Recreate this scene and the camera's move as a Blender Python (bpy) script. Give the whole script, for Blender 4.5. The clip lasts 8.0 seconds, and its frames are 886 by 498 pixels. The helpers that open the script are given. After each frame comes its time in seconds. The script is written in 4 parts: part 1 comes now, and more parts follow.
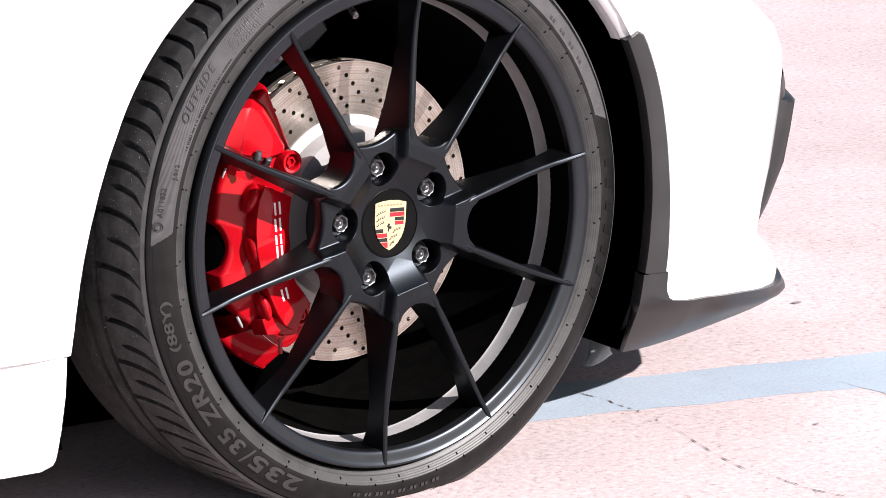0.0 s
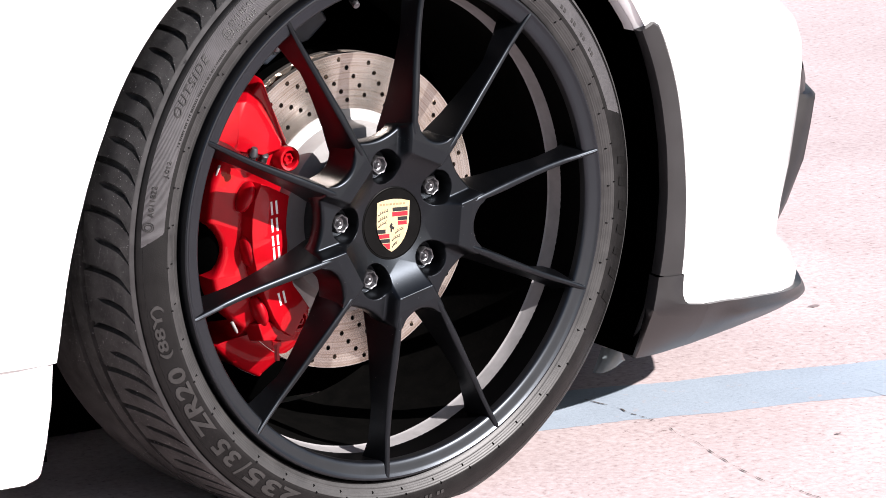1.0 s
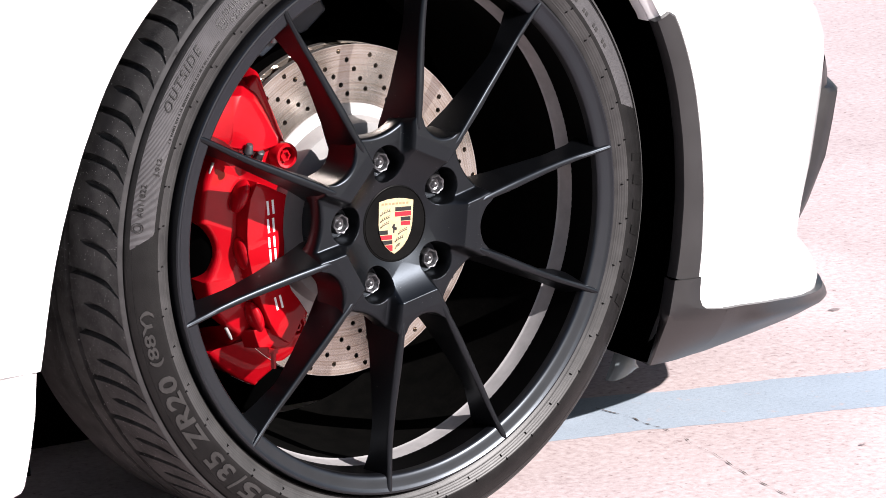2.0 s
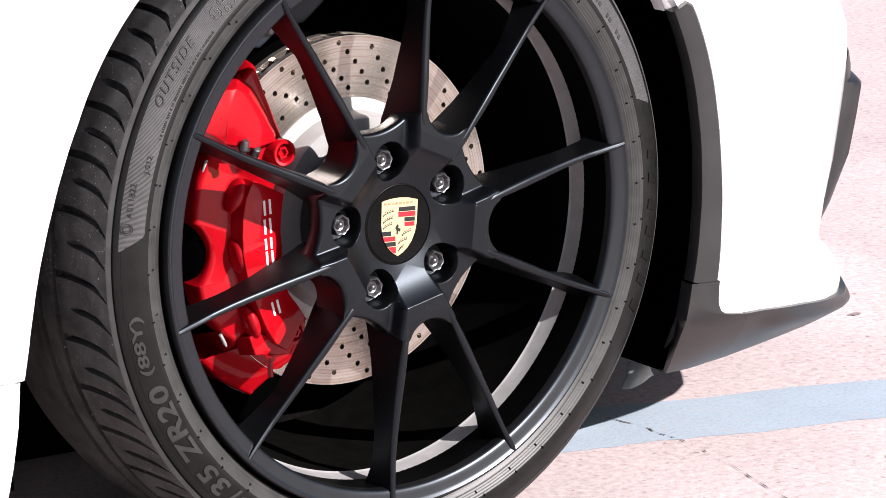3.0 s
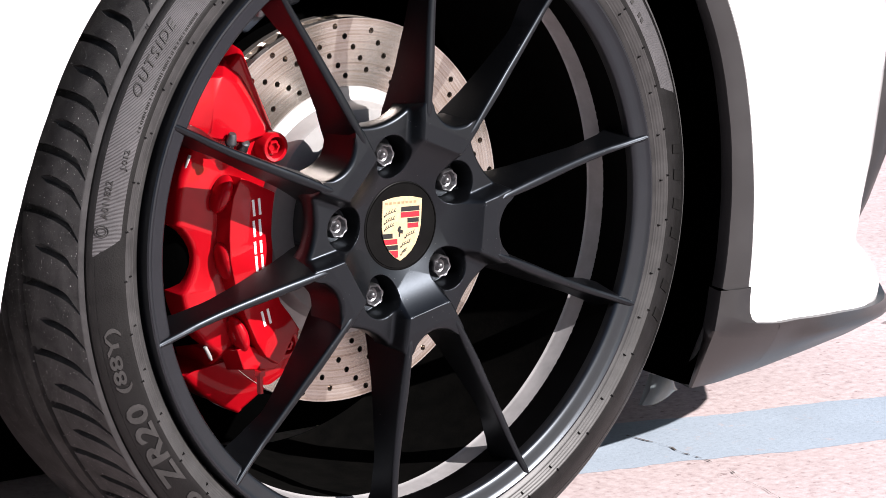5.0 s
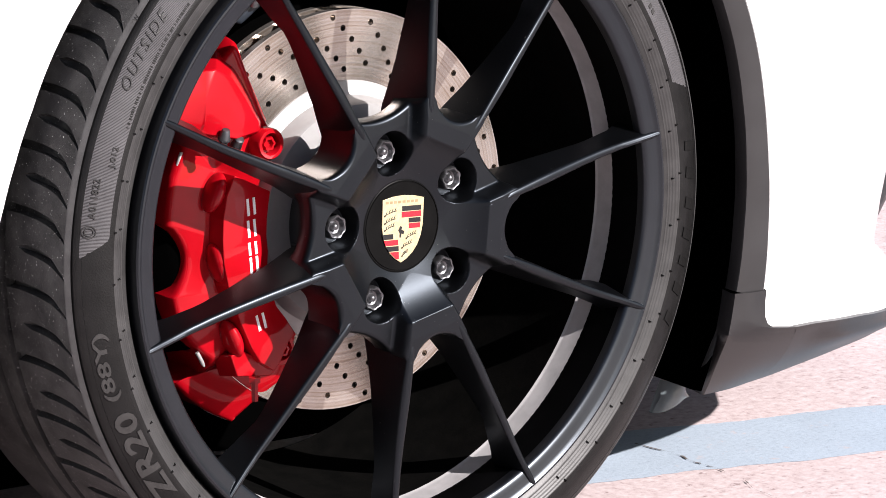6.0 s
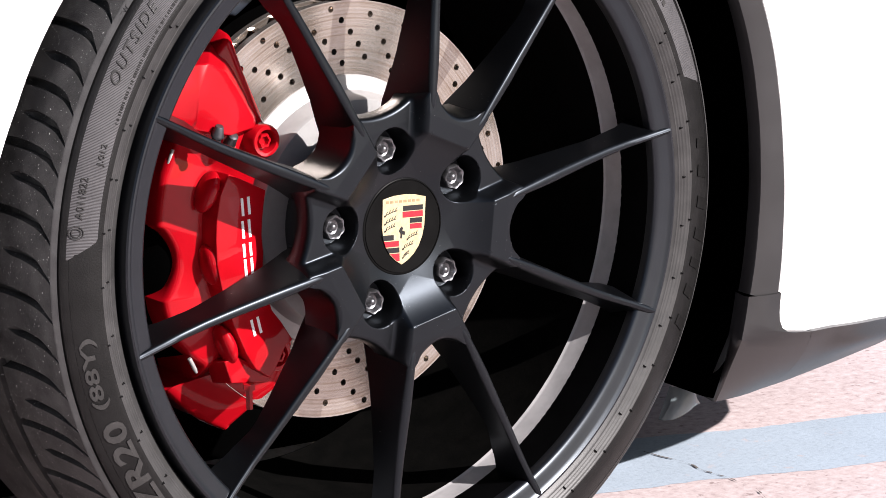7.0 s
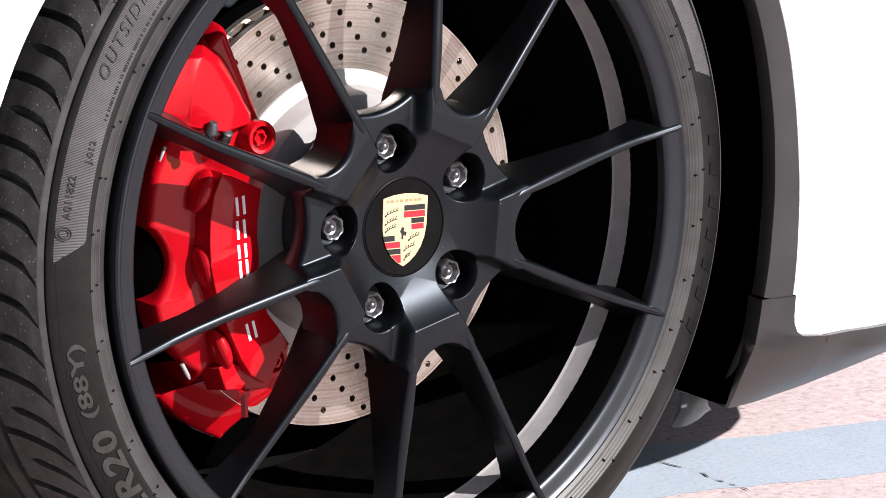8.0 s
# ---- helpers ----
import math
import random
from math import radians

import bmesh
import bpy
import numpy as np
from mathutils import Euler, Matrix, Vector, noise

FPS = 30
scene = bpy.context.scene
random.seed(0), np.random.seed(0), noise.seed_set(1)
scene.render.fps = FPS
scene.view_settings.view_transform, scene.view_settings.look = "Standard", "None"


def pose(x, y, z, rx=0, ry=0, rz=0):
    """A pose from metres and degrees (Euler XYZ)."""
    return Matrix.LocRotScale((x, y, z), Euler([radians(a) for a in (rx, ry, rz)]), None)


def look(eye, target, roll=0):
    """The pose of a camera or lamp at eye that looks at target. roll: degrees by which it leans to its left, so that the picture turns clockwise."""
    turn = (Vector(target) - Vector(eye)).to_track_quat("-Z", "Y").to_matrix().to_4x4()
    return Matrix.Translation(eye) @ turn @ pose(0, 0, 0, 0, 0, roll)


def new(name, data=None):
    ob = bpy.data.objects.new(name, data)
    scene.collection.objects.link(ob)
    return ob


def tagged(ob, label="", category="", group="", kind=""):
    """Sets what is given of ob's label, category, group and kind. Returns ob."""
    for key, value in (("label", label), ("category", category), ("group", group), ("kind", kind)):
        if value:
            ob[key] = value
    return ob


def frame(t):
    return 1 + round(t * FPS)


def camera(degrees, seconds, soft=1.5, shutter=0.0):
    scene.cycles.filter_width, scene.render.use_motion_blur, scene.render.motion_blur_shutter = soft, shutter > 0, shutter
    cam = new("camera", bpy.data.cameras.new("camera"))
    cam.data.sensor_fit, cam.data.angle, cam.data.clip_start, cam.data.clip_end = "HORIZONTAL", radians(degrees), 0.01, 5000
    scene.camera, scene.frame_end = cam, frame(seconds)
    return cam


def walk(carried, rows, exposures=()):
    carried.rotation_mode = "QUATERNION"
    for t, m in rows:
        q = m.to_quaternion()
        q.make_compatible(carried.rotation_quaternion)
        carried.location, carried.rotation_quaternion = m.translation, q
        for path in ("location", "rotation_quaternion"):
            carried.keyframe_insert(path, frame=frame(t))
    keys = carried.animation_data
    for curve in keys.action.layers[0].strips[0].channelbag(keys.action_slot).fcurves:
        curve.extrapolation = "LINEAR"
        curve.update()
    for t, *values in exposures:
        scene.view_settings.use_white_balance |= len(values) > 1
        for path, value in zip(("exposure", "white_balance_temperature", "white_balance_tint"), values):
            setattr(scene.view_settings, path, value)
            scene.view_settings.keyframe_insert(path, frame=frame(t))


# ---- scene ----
# The origin lies on the ground under the hub of the front wheel; the wheel's face looks towards -y.
cam = camera(12, 8.0, 0.65)
# seconds, eye, yaw, pitch, roll
ROWS = [
    (0, -2.7546, -3.6833, 1.3346, -37.406, -12.679, -1.090),
    (0.5, -2.6947, -3.5965, 1.3120, -37.436, -12.686, -1.088),
    (1, -2.6263, -3.4974, 1.2865, -37.477, -12.692, -1.083),
    (1.5, -2.5621, -3.4043, 1.2625, -37.519, -12.698, -1.078),
    (3, -2.3763, -3.1357, 1.1933, -37.629, -12.712, -1.065),
    (3.5, -2.3227, -3.0582, 1.1733, -37.669, -12.717, -1.060),
    (4, -2.2695, -2.9813, 1.1535, -37.723, -12.723, -1.052),
    (4.5, -2.2203, -2.9104, 1.1352, -37.775, -12.725, -1.045),
    (6, -2.0853, -2.7157, 1.0850, -37.925, -12.746, -1.023),
    (6.5, -2.0447, -2.6572, 1.0699, -37.974, -12.753, -1.016),
    (7, -2.0057, -2.6012, 1.0554, -38.021, -12.757, -1.009),
    (7.5, -1.9683, -2.5475, 1.0415, -38.066, -12.764, -1.002),
    (8, -1.9324, -2.4958, 1.0282, -38.111, -12.771, -0.996),
]
walk(cam, [(t, pose(x, y, z, 90 + pitch, 0, yaw) @ pose(0, 0, 0, 0, 0, roll)) for t, x, y, z, yaw, pitch, roll in ROWS],
     exposures=[(0, 1.15, 6500, 14), (8, 1.15, 6500, 14)])

# ---- light ----
SUN_WAY = Vector((-0.33, 1.0, -0.62)).normalized()      # the way the sunlight travels
elevation = math.asin(-SUN_WAY.z)
azimuth = math.atan2(-SUN_WAY.x, -SUN_WAY.y)            # clockwise from +y
world = bpy.data.worlds.new("sky")
scene.world = world
world.use_nodes = True
wt = world.node_tree
sky = wt.nodes.new("ShaderNodeTexSky")
sky.sky_type, sky.sun_disc = "NISHITA", False
sky.sun_elevation, sky.sun_rotation = elevation, azimuth
wt.links.new(sky.outputs[0], wt.nodes["Background"].inputs[0])
wt.nodes["Background"].inputs[1].default_value = 0.05
sun_data = bpy.data.lights.new("sun", "SUN")
sun_data.energy, sun_data.angle, sun_data.color = 5.0, radians(0.6), (1.0, 0.965, 0.935)
sun = new("sun", sun_data)
sun.matrix_world = look((-SUN_WAY * 20), (0, 0, 0))

# ---- materials ----


def nodes_of(name, color, rough=0.5, metal=0.0, coat=0.0, spec=0.5):
    m = bpy.data.materials.new(name)
    m.use_nodes = True
    b = m.node_tree.nodes["Principled BSDF"]
    b.inputs["Base Color"].default_value = (*color, 1)
    b.inputs["Roughness"].default_value = rough
    b.inputs["Metallic"].default_value = metal
    b.inputs["Coat Weight"].default_value = coat
    b.inputs["Coat Roughness"].default_value = 0.04
    b.inputs["Specular IOR Level"].default_value = spec
    return m, m.node_tree, b


def noise_node(nt, scale, detail=4.0, rough=0.6, stretch=(1, 1, 1)):
    tc = nt.nodes.new("ShaderNodeTexCoord")
    mp = nt.nodes.new("ShaderNodeMapping")
    mp.inputs["Scale"].default_value = stretch
    n = nt.nodes.new("ShaderNodeTexNoise")
    n.inputs["Scale"].default_value, n.inputs["Detail"].default_value, n.inputs["Roughness"].default_value = scale, detail, rough
    nt.links.new(tc.outputs["Object"], mp.inputs[0])
    nt.links.new(mp.outputs[0], n.inputs["Vector"])
    return n


def ramp_node(nt, source, stops):
    r = nt.nodes.new("ShaderNodeValToRGB")
    while len(r.color_ramp.elements) < len(stops):
        r.color_ramp.elements.new(0.5)
    for e, (pos, c) in zip(r.color_ramp.elements, stops):
        e.position = pos
        e.color = (*c, 1) if len(c) == 3 else c
    nt.links.new(source, r.inputs[0])
    return r


def bump_from(nt, b, source, strength, distance, before=None):
    k = nt.nodes.new("ShaderNodeBump")
    k.inputs["Strength"].default_value, k.inputs["Distance"].default_value = strength, distance
    nt.links.new(source, k.inputs["Height"])
    if before:
        nt.links.new(before.outputs[0], k.inputs["Normal"])
    nt.links.new(k.outputs[0], b.inputs["Normal"])
    return k


def mottled(name, dark, light, scale, rough=(0.4, 0.5), metal=0.0, coat=0.0, fine=0.0, fine_scale=900.0, spec=0.5, low=0.35, high=0.65, tint=None):
    """A surface whose colour and gloss wander at one scale, with a fine relief at a smaller one."""
    m, nt, b = nodes_of(name, light, rough[0], metal, coat, spec)
    if tint:
        b.inputs["Specular Tint"].default_value = (*tint, 1)
    n = noise_node(nt, scale)
    r = ramp_node(nt, n.outputs["Fac"], [(low, dark), (high, light)])
    nt.links.new(r.outputs[0], b.inputs["Base Color"])
    q = nt.nodes.new("ShaderNodeMapRange")
    q.inputs["To Min"].default_value, q.inputs["To Max"].default_value = rough
    nt.links.new(n.outputs["Fac"], q.inputs["Value"])
    nt.links.new(q.outputs[0], b.inputs["Roughness"])
    if fine:
        f = noise_node(nt, fine_scale, 3.0)
        bump_from(nt, b, f.outputs["Fac"], fine, 0.0006)
    return m


white_paint = mottled("white_paint", (0.78, 0.78, 0.78), (0.82, 0.82, 0.82), 3, (0.25, 0.3), coat=1.0)
satin_black = mottled("satin_black", (0.0008, 0.0008, 0.0010), (0.0014, 0.0015, 0.0018), 30, (0.31, 0.36), fine=0.04, fine_scale=2500, spec=0.38, tint=(0.76, 0.87, 1.0))
rim_satin = mottled("rim_satin", (0.0020, 0.0021, 0.0027), (0.0034, 0.0035, 0.0045), 30, (0.31, 0.36), fine=0.04, fine_scale=2500, spec=0.54, tint=(0.80, 0.89, 1.0))


def dusted(m, scale, low, high, amount):
    """Sparse pale dust on a dark paint."""
    nt = m.node_tree
    b = nt.nodes["Principled BSDF"]
    source = b.inputs["Base Color"].links[0].from_socket
    n = noise_node(nt, scale, 1.0)
    r = ramp_node(nt, n.outputs["Fac"], [(low, (0, 0, 0)), (high, (amount, amount, amount))])
    mx = nt.nodes.new("ShaderNodeMixRGB")
    mx.inputs[2].default_value = (0.42, 0.41, 0.40, 1)
    nt.links.new(r.outputs[0], mx.inputs[0])
    nt.links.new(source, mx.inputs[1])
    nt.links.new(mx.outputs[0], b.inputs["Base Color"])


dusted(satin_black, 600, 0.77, 0.81, 0.4)
cap_black = mottled("cap_black", (0.0022, 0.0022, 0.0022), (0.0038, 0.0038, 0.0038), 40, (0.38, 0.46), spec=0.06)
grey_plastic = mottled("grey_plastic", (0.0105, 0.0101, 0.0107), (0.0160, 0.0154, 0.0163), 14, (0.32, 0.42), fine=0.08, fine_scale=1400)
# Far blacker than plastic: the deep shade in and under the car is in the colour.
shade_black = mottled("shade_black", (0.0006, 0.0006, 0.0006), (0.0010, 0.0010, 0.0010), 12, (0.85, 0.95), spec=0.0)
seam_black = nodes_of("seam_black", (0.01, 0.01, 0.01), 0.8)[0]
red_paint = mottled("red_paint", (0.29, 0.0015, 0.005), (0.35, 0.0025, 0.008), 25, (0.34, 0.42), coat=0.4, spec=0.08)
white_print = nodes_of("white_print", (0.85, 0.85, 0.85), 0.4)[0]
gold = mottled("gold", (0.46, 0.365, 0.215), (0.55, 0.45, 0.285), 200, (0.35, 0.45), metal=0.4)
dark_gold = mottled("dark_gold", (0.26, 0.19, 0.10), (0.34, 0.26, 0.15), 200, (0.4, 0.5), metal=0.4)
crest_red = nodes_of("crest_red", (0.42, 0.01, 0.02), 0.3)[0]
crest_black = nodes_of("crest_black", (0.008, 0.008, 0.008), 0.3)[0]
bolt_metal = mottled("bolt_metal", (0.10, 0.10, 0.105), (0.17, 0.17, 0.18), 160, (0.34, 0.44), metal=0.9)
dark_metal = mottled("dark_metal", (0.05, 0.05, 0.055), (0.10, 0.10, 0.11), 60, (0.4, 0.5), metal=0.7)
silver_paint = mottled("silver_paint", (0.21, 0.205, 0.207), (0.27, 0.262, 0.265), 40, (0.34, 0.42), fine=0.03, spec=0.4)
# Blackened rim paint: the shade on the inner wall is put into this colour.
wall_shade_black = mottled("wall_shade_black", (0.0008, 0.0008, 0.0009), (0.0014, 0.0014, 0.0016), 30, (0.42, 0.5), spec=0.03)
# Dirt, darkened further so that the barrel's shade is part of the colour.
dirty_shade_black = mottled("dirty_shade_black", (0.0005, 0.0005, 0.0004), (0.0016, 0.0014, 0.0012), 55, (0.8, 0.95), spec=0.05, fine=0.4, fine_scale=300)
hat_metal = mottled("hat_metal", (0.30, 0.292, 0.288), (0.36, 0.352, 0.348), 35, (0.42, 0.55), metal=0.35, fine=0.08, fine_scale=700)


def disc_material():
    """Turned grey iron: rings about the axle, faint rust."""
    m, nt, b = nodes_of("disc_iron", (0.5, 0.47, 0.45), 0.24, 0.85)
    tc = nt.nodes.new("ShaderNodeTexCoord")
    sep = nt.nodes.new("ShaderNodeSeparateXYZ")
    nt.links.new(tc.outputs["Object"], sep.inputs[0])
    h = nt.nodes.new("ShaderNodeVectorMath")
    h.operation = "LENGTH"
    com = nt.nodes.new("ShaderNodeCombineXYZ")
    nt.links.new(sep.outputs[0], com.inputs[0])
    nt.links.new(sep.outputs[2], com.inputs[1])
    nt.links.new(com.outputs[0], h.inputs[0])
    n = nt.nodes.new("ShaderNodeTexNoise")
    n.noise_dimensions = "1D"
    n.inputs["Scale"].default_value, n.inputs["Detail"].default_value = 420, 6
    nt.links.new(h.outputs["Value"], n.inputs["W"])
    big = noise_node(nt, 18)
    mix = nt.nodes.new("ShaderNodeMath")
    mix.operation = "MULTIPLY_ADD"
    mix.inputs[1].default_value = 0.45
    nt.links.new(big.outputs["Fac"], mix.inputs[0])
    half = nt.nodes.new("ShaderNodeMath")
    half.operation = "MULTIPLY"
    half.inputs[1].default_value = 0.55
    nt.links.new(n.outputs["Fac"], half.inputs[0])
    nt.links.new(half.outputs[0], mix.inputs[2])
    r = ramp_node(nt, mix.outputs[0], [(0.35, (0.27, 0.21, 0.165)), (0.5, (0.40, 0.352, 0.312)), (0.65, (0.46, 0.425, 0.395))])
    nt.links.new(r.outputs[0], b.inputs["Base Color"])
    bump_from(nt, b, n.outputs["Fac"], 0.2, 0.0003)
    return m


def rubber_material(name, dark, light, rough, hatch=0.0, specks=False, spec=0.16, relief=0.35):
    m, nt, b = nodes_of(name, light, rough, 0.0, 0.0, spec)
    n = noise_node(nt, 45, 6)
    r = ramp_node(nt, n.outputs["Fac"], [(0.3, dark), (0.7, light)])
    colour = r.outputs[0]
    if specks:
        v = noise_node(nt, 520, 2)
        s = ramp_node(nt, v.outputs["Fac"], [(0.685, (0, 0, 0)), (0.735, (1, 1, 1))])
        mx = nt.nodes.new("ShaderNodeMixRGB")
        mx.inputs[2].default_value = (0.55, 0.54, 0.53, 1)
        nt.links.new(s.outputs[0], mx.inputs[0])
        nt.links.new(colour, mx.inputs[1])
        colour = mx.outputs[0]
    nt.links.new(colour, b.inputs["Base Color"])
    f = noise_node(nt, 700, 4)
    k = bump_from(nt, b, f.outputs["Fac"], relief, 0.0008)
    if hatch:
        tc = nt.nodes.new("ShaderNodeTexCoord")
        sep = nt.nodes.new("ShaderNodeSeparateXYZ")
        nt.links.new(tc.outputs["Object"], sep.inputs[0])
        turn = nt.nodes.new("ShaderNodeMath")
        turn.operation = "ARCTAN2"
        nt.links.new(sep.outputs[2], turn.inputs[0])
        nt.links.new(sep.outputs[0], turn.inputs[1])
        many = nt.nodes.new("ShaderNodeMath")
        many.operation = "MULTIPLY"
        many.inputs[1].default_value = hatch
        nt.links.new(turn.outputs[0], many.inputs[0])
        w = nt.nodes.new("ShaderNodeMath")
        w.operation = "SINE"
        nt.links.new(many.outputs[0], w.inputs[0])
        bump_from(nt, b, w.outputs[0], 0.6, 0.0005, k)
    return m


disc_iron = disc_material()
rubber_side = rubber_material("rubber_side", (0.0042, 0.0040, 0.0040), (0.0090, 0.0087, 0.0087), 0.46)
rubber_tread = rubber_material("rubber_tread", (0.014, 0.0136, 0.0136), (0.052, 0.0503, 0.0498), 0.62, specks=True, relief=0.7)
rubber_hatched = rubber_material("rubber_hatched", (0.058, 0.056, 0.058), (0.083, 0.080, 0.083), 0.5, hatch=1750.0)
rubber_band = rubber_material("rubber_band", (0.020, 0.0195, 0.0195), (0.038, 0.037, 0.037), 0.44, spec=0.36, relief=0.12)
rubber_shoulder = rubber_material("rubber_shoulder", (0.034, 0.033, 0.0335), (0.060, 0.0587, 0.059), 0.6)
rubber_dark = rubber_material("rubber_dark", (0.0020, 0.0019, 0.0018), (0.0040, 0.0038, 0.0036), 0.6)
rubber_letter = rubber_material("rubber_letter", (0.026, 0.025, 0.0245), (0.040, 0.0385, 0.038), 0.36)


def ground_material():
    """Pinkish exposed-aggregate concrete: fine stones, pits and broad pale patches."""
    m, nt, b = nodes_of("aggregate_concrete", (0.5, 0.4, 0.38), 0.85, 0.0, 0.0, 0.3)
    broad = noise_node(nt, 2.2, 5)
    stones = noise_node(nt, 115, 4, 0.68)
    grit = noise_node(nt, 85, 3, 0.6, (1.0, 1.0, 1.0))
    a = ramp_node(nt, stones.outputs["Fac"], [(0.28, (0.36, 0.285, 0.280)), (0.42, (0.50, 0.408, 0.404)), (0.52, (0.54, 0.450, 0.448)), (0.66, (0.61, 0.520, 0.518))])
    c = ramp_node(nt, broad.outputs["Fac"], [(0.3, (0.84, 0.84, 0.84)), (0.7, (1.06, 1.05, 1.05))])
    mx = nt.nodes.new("ShaderNodeMixRGB")
    mx.blend_type, mx.inputs[0].default_value = "MULTIPLY", 1.0
    nt.links.new(a.outputs[0], mx.inputs[1])
    nt.links.new(c.outputs[0], mx.inputs[2])
    d = ramp_node(nt, grit.outputs["Fac"], [(0.27, (0.55, 0.50, 0.49)), (0.36, (1, 1, 1))])
    my = nt.nodes.new("ShaderNodeMixRGB")
    my.blend_type, my.inputs[0].default_value = "MULTIPLY", 1.0
    nt.links.new(mx.outputs[0], my.inputs[1])
    nt.links.new(d.outputs[0], my.inputs[2])
    nt.links.new(my.outputs[0], b.inputs["Base Color"])
    bump_from(nt, b, stones.outputs["Fac"], 0.2, 0.0025)
    return m


def line_material():
    """Worn blue road paint, thin enough to show the stones."""
    m, nt, b = nodes_of("worn_blue_paint", (0.4, 0.45, 0.5), 0.7, 0.0, 0.0, 0.4)
    stones = noise_node(nt, 190, 4, 0.7)
    broad = noise_node(nt, 6, 5)
    a = ramp_node(nt, stones.outputs["Fac"], [(0.30, (0.29, 0.338, 0.395)), (0.45, (0.35, 0.412, 0.480)), (0.7, (0.39, 0.455, 0.525))])
    c = ramp_node(nt, broad.outputs["Fac"], [(0.3, (0.90, 0.90, 0.90)), (0.7, (1.05, 1.05, 1.05))])
    mx = nt.nodes.new("ShaderNodeMixRGB")
    mx.blend_type, mx.inputs[0].default_value = "MULTIPLY", 1.0
    nt.links.new(a.outputs[0], mx.inputs[1])
    nt.links.new(c.outputs[0], mx.inputs[2])
    worn = noise_node(nt, 38, 6, 0.75)
    w = ramp_node(nt, worn.outputs["Fac"], [(0.60, (0, 0, 0)), (0.68, (0.8, 0.8, 0.8))])
    mz = nt.nodes.new("ShaderNodeMixRGB")
    mz.inputs[2].default_value = (0.45, 0.39, 0.39, 1)
    nt.links.new(w.outputs[0], mz.inputs[0])
    nt.links.new(mx.outputs[0], mz.inputs[1])
    nt.links.new(mz.outputs[0], b.inputs["Base Color"])
    bump_from(nt, b, stones.outputs["Fac"], 0.2, 0.002)
    return m


bracket_blue = mottled("bracket_blue", (0.010, 0.014, 0.020), (0.018, 0.024, 0.034), 40, (0.4, 0.5), spec=0.4)
flap_grey = mottled("flap_grey", (0.12, 0.145, 0.155), (0.17, 0.20, 0.21), 30, (0.3, 0.4))
concrete = ground_material()
blue_line = line_material()
stain_grey = nodes_of("stain_grey", (0.24, 0.20, 0.20), 0.9, spec=0.2)[0]
crack_dark = nodes_of("crack_dark", (0.14, 0.12, 0.115), 0.95, spec=0.1)[0]

# ---- builders ----
HUB = 0.328          # height of the hub


def mesh_of(name, verts, faces, smooth=35):
    me = bpy.data.meshes.new(name)
    me.from_pydata([tuple(v) for v in verts], [], faces)
    bm = bmesh.new()
    bm.from_mesh(me)
    bmesh.ops.remove_doubles(bm, verts=bm.verts, dist=1e-6)
    bmesh.ops.recalc_face_normals(bm, faces=bm.faces)
    bm.to_mesh(me)
    bm.free()
    if smooth:
        me.shade_smooth()
        me.set_sharp_from_angle(angle=radians(smooth))
    return me


def part(name, me, material, parent, label="", at=None):
    ob = new(name, me)
    if not me.materials:
        me.materials.append(material)
    ob.parent = parent
    if at is not None:
        ob.matrix_local = at
    return tagged(ob, label)


def grid_faces(rows, cols, wrap_rows=False, wrap_cols=False):
    out = []
    for i in range(rows if wrap_rows else rows - 1):
        for j in range(cols if wrap_cols else cols - 1):
            a, b = i * cols + j, i * cols + (j + 1) % cols
            c, d = ((i + 1) % rows) * cols + (j + 1) % cols, ((i + 1) % rows) * cols + j
            out.append((a, b, c, d))
    return out


def revolve(name, profile, steps=180, start=0.0, end=360.0, close_profile=False, smooth=35):
    """profile: (radius, y) about the axle; the hub is the origin."""
    full = abs(end - start) >= 359.9
    n = steps if full else steps + 1
    verts = []
    for i in range(n):
        a = radians(start + (end - start) * i / steps)
        verts += [(r * math.cos(a), y, r * math.sin(a)) for r, y in profile]
    return mesh_of(name, verts, grid_faces(n, len(profile), full, close_profile), smooth)


def lerp(table, x):
    """Piecewise linear through rows of (x, y...)."""
    if x <= table[0][0]:
        return table[0][1:] if len(table[0]) > 2 else table[0][1]
    for p, q in zip(table, table[1:]):
        if x <= q[0]:
            k = (x - p[0]) / (q[0] - p[0])
            v = tuple(a + (b - a) * k for a, b in zip(p[1:], q[1:]))
            return v if len(v) > 1 else v[0]
    return table[-1][1:] if len(table[-1]) > 2 else table[-1][1]


def step(a, b, x):
    k = min(1.0, max(0.0, (x - a) / (b - a)))
    return k * k * (3 - 2 * k)


def shape_curve(name, loops, depth, bevel=0.0):
    """A flat plate with true holes, in x and z, its front at y = 0 and its back at depth."""
    cu = bpy.data.curves.new(name, "CURVE")
    cu.dimensions, cu.fill_mode, cu.extrude = "2D", "BOTH", depth / 2
    cu.bevel_depth = bevel
    for loop in loops:
        s = cu.splines.new("POLY")
        s.points.add(len(loop) - 1)
        for p, (x, z) in zip(s.points, loop):
            p.co = (x, z, 0, 1)
        s.use_cyclic_u = True
    return to_plate(name, cu, depth)


def to_plate(name, cu, depth):
    ob = new(name, cu)
    dg = bpy.context.evaluated_depsgraph_get()
    dg.update()
    me = bpy.data.meshes.new_from_object(ob.evaluated_get(dg))
    bpy.data.objects.remove(ob)
    bpy.data.curves.remove(cu)
    me.transform(Matrix(((1, 0, 0, 0), (0, 0, -1, depth / 2), (0, 1, 0, 0), (0, 0, 0, 1))))
    me.name = name
    return me


